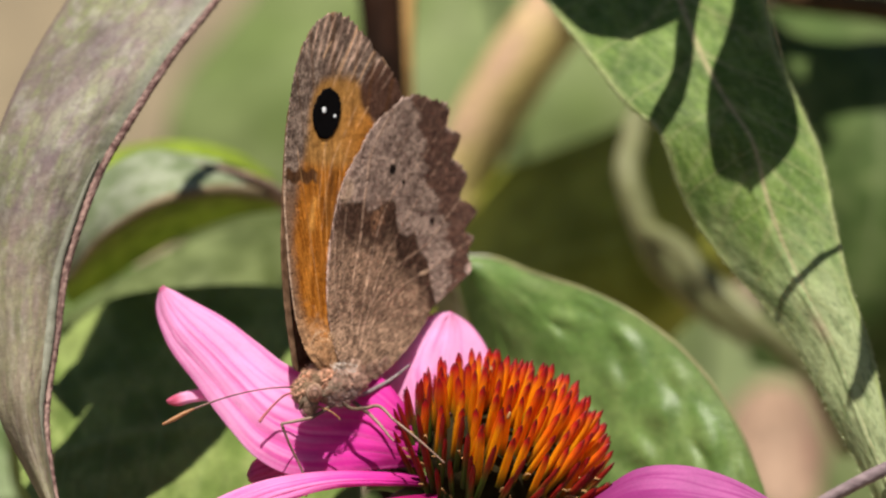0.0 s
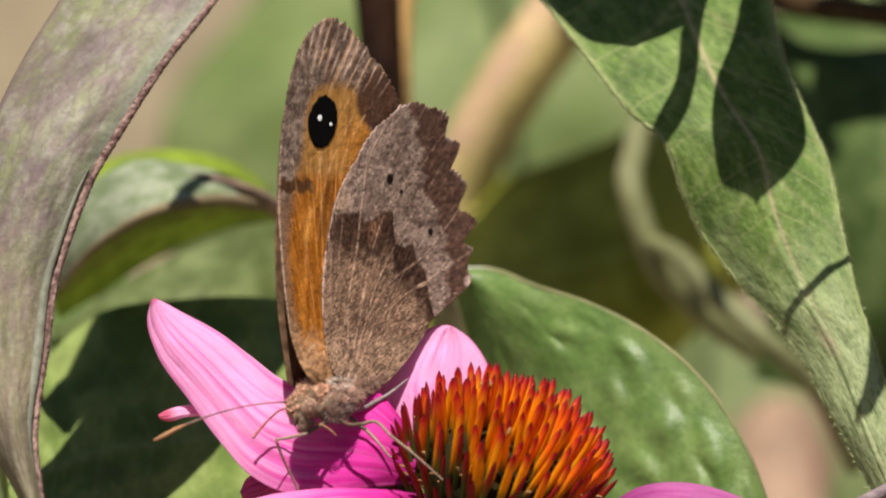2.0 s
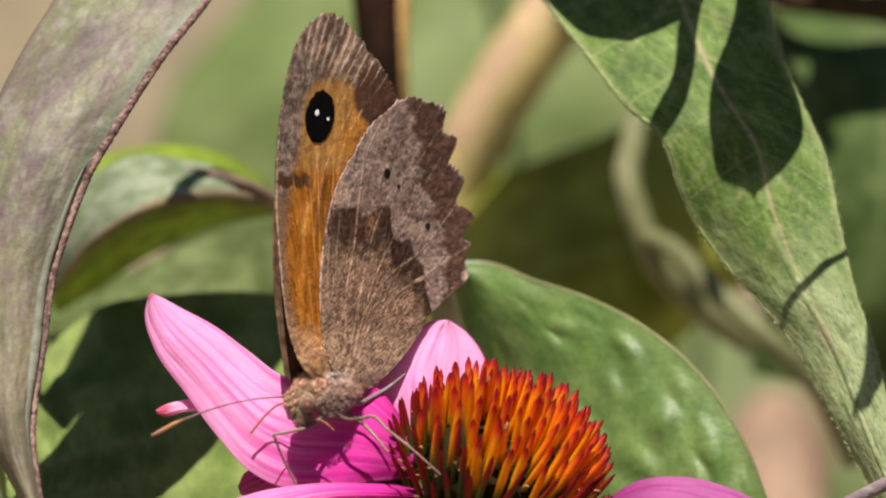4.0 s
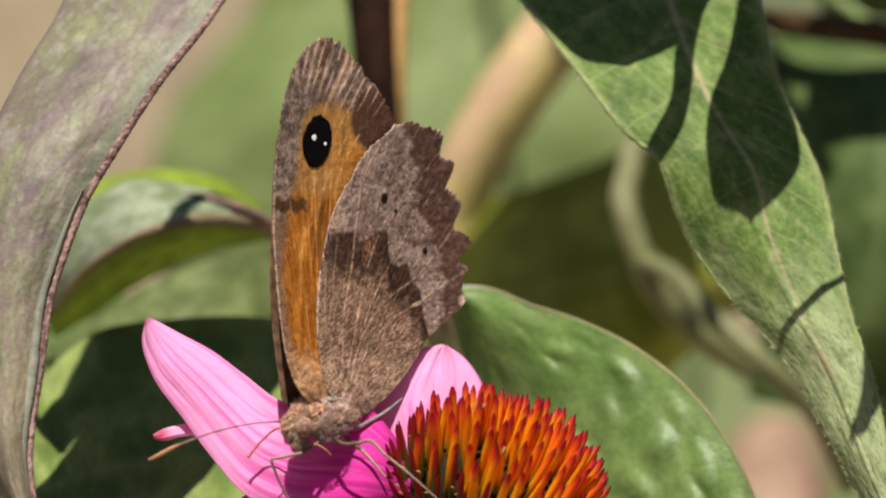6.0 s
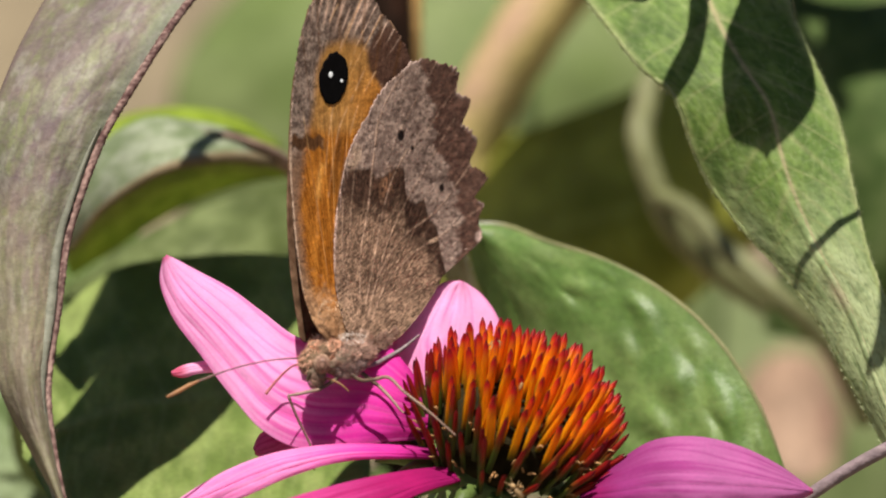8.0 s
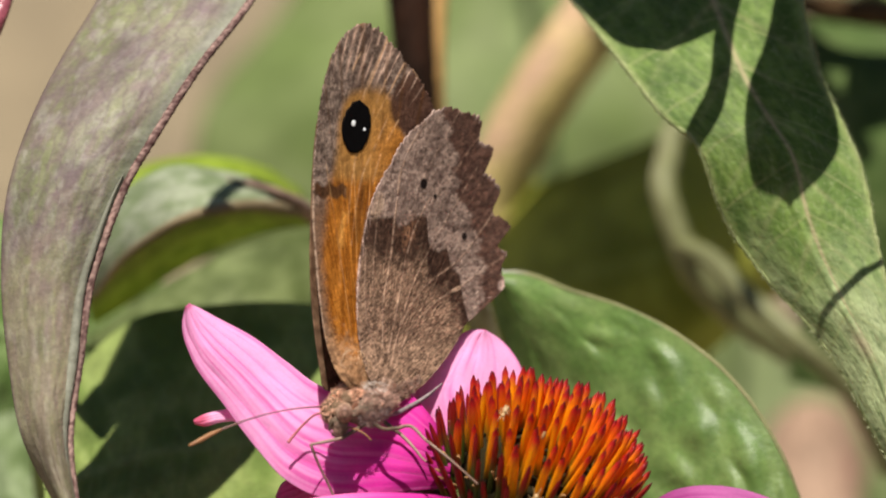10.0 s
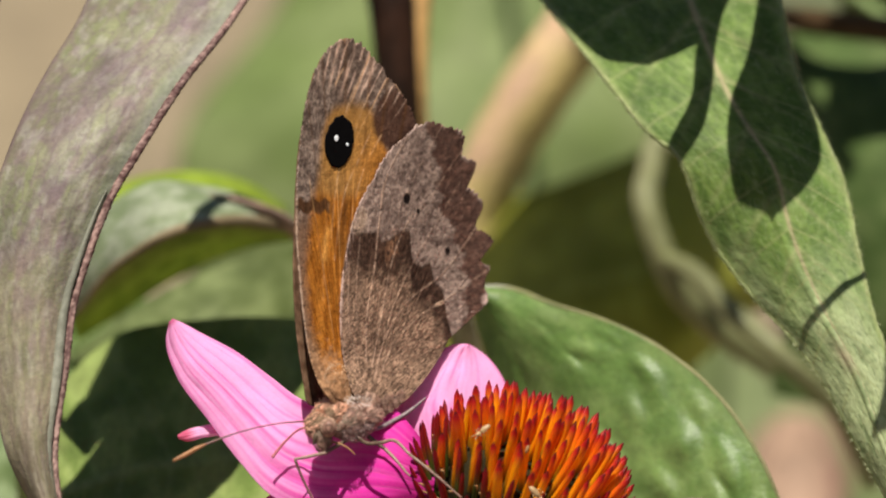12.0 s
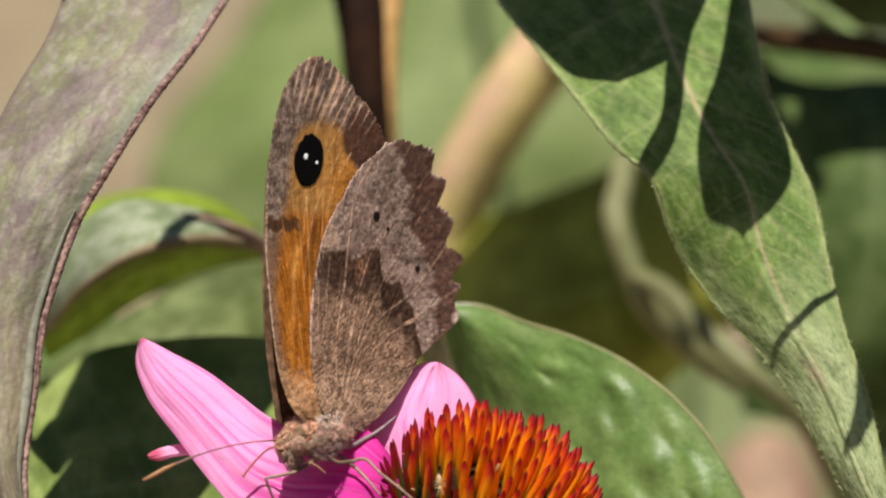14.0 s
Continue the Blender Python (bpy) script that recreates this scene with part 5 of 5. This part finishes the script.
    blob("eye", at(556, 698, -0.06), (BACK * 0.00034, RIGHT * 0.00046, UP * 0.00056), EYE_GLOSS, head, "banded brown compound eye", 20, 26, 0.0,
         lambda v, u: mix((0.13, 0.07, 0.05), (0.28, 0.155, 0.115), soft(np.cos(v * 8.4 + 0.5 * np.sin(u * 3)) + 0.8 * (fbm(u * 5, v * 5, 2, 37) - 0.5), -0.6, 0.8)))
    blob("eye", at(531, 686, 2.3), (RIGHT * 0.0005, UP * 0.0007, BACK * 0.0005), EYE_GLOSS, head, "", 12, 14)
    rnd = random.Random(8)

    def coat(name, centre, axes, count, length, flow, parent, label, tone):
        places, ways, lens, cols = [], [], [], []
        for _ in range(count):
            v = Vector((rnd.gauss(0, 1), rnd.gauss(0, 1), rnd.gauss(0, 1))).normalized()
            p = centre + axes[0] * v.x + axes[1] * v.y + axes[2] * v.z
            out = (p - centre).normalized()
            places.append(p)
            tuft = noise.noise_vector(p * 2200)
            ways.append((out * 0.16 + flow * 0.8 + tuft * 0.9 + Vector((rnd.uniform(-1, 1), rnd.uniform(-1, 1), rnd.uniform(-1, 1))) * 0.25).normalized())
            lens.append(length * rnd.uniform(0.5, 1.2))
            k = (1 + 0.75 * noise.noise(p * 3100)) * rnd.uniform(0.72, 1.28)
            cols.append((tone[0] * k, tone[1] * k, tone[2] * k))
        hairs(name, places, ways, lens, 0.000024, parent, label, cols)
    def on_wing(a, b, off):
        return at(a, b, float(wing_depth(a, b, off)))
    root_way, root_side = on_wing(584, 656, 0.2) - on_wing(562, 540, 0.4), (RIGHT + BACK * 1.25) * 0.00135
    root_out = root_way.cross(root_side).normalized() * 0.00024
    coat("fur", at(602, 687, 3.2), (ax * 0.0025, across * 0.0011, above * 0.0012), 3600, 0.0006, -ax * 0.9 + UP * 0.25, fly, "grey-brown body hairs", (0.40, 0.245, 0.19))
    coat("fur", at(558, 676, 2.2), (ax * 0.0016 + UP * 0.0001, across * 0.00114, above * 0.00114), 2200, 0.0005, -ax * 0.8 + UP * 0.2, fly, "tan collar hairs", (0.66, 0.37, 0.25))
    coat("fur", at(543, 692, 1.5), (ax * 0.0013, across * 0.0011, above * 0.00115), 1300, 0.0003, ax * 0.2 - UP * 0.4, fly, "short brown head hairs", (0.60, 0.33, 0.23))
    coat("fur", on_wing(578, 626, -1.2), (root_way * 0.36, root_side * 0.85, root_out), 700, 0.00022, UP * 0.9, fly, "hairs at the wing roots", (0.46, 0.30, 0.185))
    coat("fur", on_wing(646, 664, -1.9), ((on_wing(690, 640, -1.9) - on_wing(606, 682, -1.9)) * 0.5, UP * 0.0005, BACK * 0.0003), 1500, 0.0006, UP * 0.5 + RIGHT * 0.4, fly, "long pale hairs along the hindwing root", (0.44, 0.30, 0.23))
    coat("fur", at(545, 718, 0.9), (RIGHT * 0.00066, UP * 0.0009, BACK * 0.0007), 700, 0.0003, -UP * 0.9 + RIGHT * 0.1, fly, "dark face hairs", (0.25, 0.15, 0.115))
    coat("fur", at(604, 702, 2.4), (ax * 0.0015, across * 0.0008, above * 0.0007), 900, 0.0004, -ax * 0.6 - UP * 0.4, fly, "lilac-grey breast hairs", (0.30, 0.215, 0.195))
    coat("fur", at(612, 654, 2.0), (RIGHT * 0.0009, UP * 0.0004, BACK * 0.0005), 70, 0.0006, -RIGHT * 0.5 + UP * 0.5, fly, "whitish tuft below the wings", (0.58, 0.49, 0.43))
    coat("fur", at(616, 652, 4.2), (RIGHT * 0.0011, UP * 0.0006, BACK * 0.0006), 420, 0.0004, UP * 0.9 + RIGHT * 0.3, fly, "", (0.46, 0.31, 0.235))
    for a in (520, 534):
        grid_tube("palp", [(a + 16, 706, 0.6), (a + 11, 718, 0.4), (a + 8, 728, 0.5)], [0.0002, 0.00022, 0.00006], FUR, head, sides=8,
                  paint=lambda t, ang: mix((0.06, 0.04, 0.03), (0.17, 0.12, 0.08), fbm(t * 20, ang * 2, 3, 2)))

    # antennae
    dusk = lambda t, ang: mix((0.10, 0.045, 0.045), (0.30, 0.16, 0.10), soft(np.sin(t * 190), -0.4, 0.9) * 0.5)
    rod = grid_tube("antenna", [(515, 686, 0.8), (480, 688, -0.4), (440, 694, -1.4), (380, 710, -2.6), (335, 727, -3.2)], [0.00007, 0.00005, 0.00005, 0.00006, 0.0001], HORN, head,
                    "slender banded antenna", paint=dusk, sides=8, n=60)
    grid_tube("club", [(337, 726, -3.2), (318, 735, -3.4), (298, 746, -3.6), (279, 755, -3.8)], [0.0001, 0.00017, 0.00018, 0.0001], HORN, rod, "orange-brown antenna club",
              paint=lambda t, ang: mix((0.16, 0.065, 0.03), (0.36, 0.165, 0.055), fbm(t * 12, ang, 3, 3)), sides=10)
    rod2 = grid_tube("antenna", [(518, 696, 2.0), (500, 702, 2.6), (478, 722, 3.0), (464, 738, 3.0), (455, 750, 2.9)], [0.00009, 0.00008, 0.00008, 0.0001, 0.00012], HORN, head, "reddish antenna",
                     paint=lambda t, ang: mix((0.30, 0.07, 0.08), (0.45, 0.15, 0.15), fbm(t * 30, ang, 2, 5)), sides=8, n=40)

    # legs: thigh, shin and foot
    tan = lambda t, ang: mix((0.13, 0.08, 0.06), (0.34, 0.22, 0.165), fbm(t * 20, ang, 3, 12))
    dark = lambda t, ang: mix((0.045, 0.03, 0.02), (0.16, 0.105, 0.07), fbm(t * 20, ang, 3, 13))

    grey = lambda t, ang: mix((0.10, 0.075, 0.08), (0.28, 0.22, 0.22), fbm(t * 20, ang, 3, 14))

    def leg(thigh, shin, foot, paints, label, stout=1.0):
        up = grid_tube("leg", thigh, [0.00016 * stout, 0.00015 * stout, 0.00014 * stout], HORN, fly, label, paint=paints[0], sides=8, n=20)
        low = grid_tube("shin", shin, [0.00014 * stout, 0.00013 * stout, 0.0001 * stout], HORN, up, paint=paints[1], sides=8, n=20)
        grid_tube("foot", foot, [0.00011, 0.00009, 0.00006], HORN, up, paint=paints[1], sides=6, n=24)
    leg([(592, 716, 2.2), (570, 730, 1.2), (550, 742, 0.6)], [(550, 742, 0.6), (522, 748, 0.2), (495, 753, 0.0)], [(495, 753, 0.0), (510, 790, 0.8), (533, 838, 1.6), (541, 885, 0.6)],
        (dark, tan), "thin jointed tan leg")
    leg([(606, 716, 2.4), (628, 726, 1.4), (650, 724, 0.8)], [(650, 724, 0.8), (668, 720, 0.4), (700, 746, -0.6)], [(700, 746, -0.6), (745, 782, -1.2), (792, 824, -1.4)], (dark, tan),
        "thin jointed tan leg reaching to the cone")
    leg([(630, 700, 4.6), (650, 697, 5.6), (668, 687, 6.4)], [(668, 687, 6.4), (690, 675, 7.0), (708, 662, 7.4)], [(708, 662, 7.4), (722, 650, 7.8), (728, 645, 8.0)], (grey, grey),
        "stout grey hind leg", 1.25)
    leg([(625, 712, 4.0), (645, 728, 4.0), (655, 735, 4.0)], [(655, 735, 4.0), (672, 752, 3.6), (684, 766, 3.2)], [(684, 766, 3.2), (692, 776, 2.8), (700, 784, 2.4)], (dark, tan), "")
    grid_tube("proboscis", [(562, 722, 1.0), (580, 728, 0.8), (594, 737, 0.7), (603, 746, 0.7)], [0.00008, 0.00007, 0.00006, 0.00004], HORN, head, "thin amber proboscis",
              paint=lambda t, ang: mix((0.2, 0.09, 0.03), (0.36, 0.19, 0.07), fbm(t * 9, ang, 2, 4)), sides=8)
    hang(fly)


build_butterfly()


# ---- tiny insects on the cone ----
def build_insect(length, label):
    bug = new("tiny_insect")
    tagged(bug, label, "insect")
    X, Y, Z = Vector((1, 0, 0)), Vector((0, 1, 0)), Vector((0, 0, 1))
    L = length
    blob("abdomen", -X * 0.2 * L, (X * 0.36 * L, Y * 0.17 * L, Z * 0.15 * L), INSECT, bug, "", 10, 12, 0.1)
    blob("head", X * 0.3 * L, (X * 0.16 * L, Y * 0.13 * L, Z * 0.12 * L), INSECT, bug, "", 8, 10, 0.1)
    for s in (-1, 1):
        tube("feeler", [X * 0.4 * L + Y * 0.05 * s * L, X * 0.6 * L + Y * 0.14 * s * L, X * 0.75 * L + Y * 0.2 * s * L], [0.03 * L, 0.025 * L, 0.015 * L], INSECT, bug, sides=5, n=6)
        for k in (-0.15, 0.05, 0.22):
            tube("leg", [X * k * L + Y * 0.1 * s * L, X * (k + 0.05) * L + Y * 0.3 * s * L + Z * 0.05 * L, X * (k + 0.08) * L + Y * 0.38 * s * L - Z * 0.18 * L],
                 [0.03 * L, 0.025 * L, 0.012 * L], INSECT, bug, sides=5, n=6)
    return bug


def crawl(rows, lift):
    out = []
    places = [on_cone(a, b, lift) for _, a, b in rows]
    for i, (t, a, b) in enumerate(rows):
        p = places[i]
        up = (p - HEART).normalized()
        way = places[min(i + 1, len(rows) - 1)] - places[max(i - 1, 0)]
        way = way - up * way.dot(up)
        way = way.normalized() if way.length > 1e-6 else SIDE
        side = up.cross(way)
        out.append((t, Matrix.Translation(p) @ Matrix((way, side, up)).transposed().to_4x4()))
    return out


bug_low = build_insect(0.0015, "tiny pale tan insect crawling low on the cone")
bug_high = build_insect(0.0013, "tiny tan insect crawling among the orange spines")


# ---- what moves ----
def motions():
    walk(bug_low, crawl([(0.0, 975, 903), (1.5, 968, 905), (3.0, 958, 908), (3.7, 952, 911), (6.0, 925, 920), (8.0, 900, 922), (9.5, 893, 880), (11.4, 906, 815), (12.0, 926, 818),
                         (13.0, 932, 840), (14.0, 936, 856)], 0.0018))
    walk(bug_high, crawl([(0.0, 868, 652), (8.7, 862, 664), (10.8, 829, 708), (11.4, 832, 690), (12.0, 829, 704), (12.6, 800, 708), (13.2, 804, 736), (14.0, 804, 764)], 0.0022))


motions()
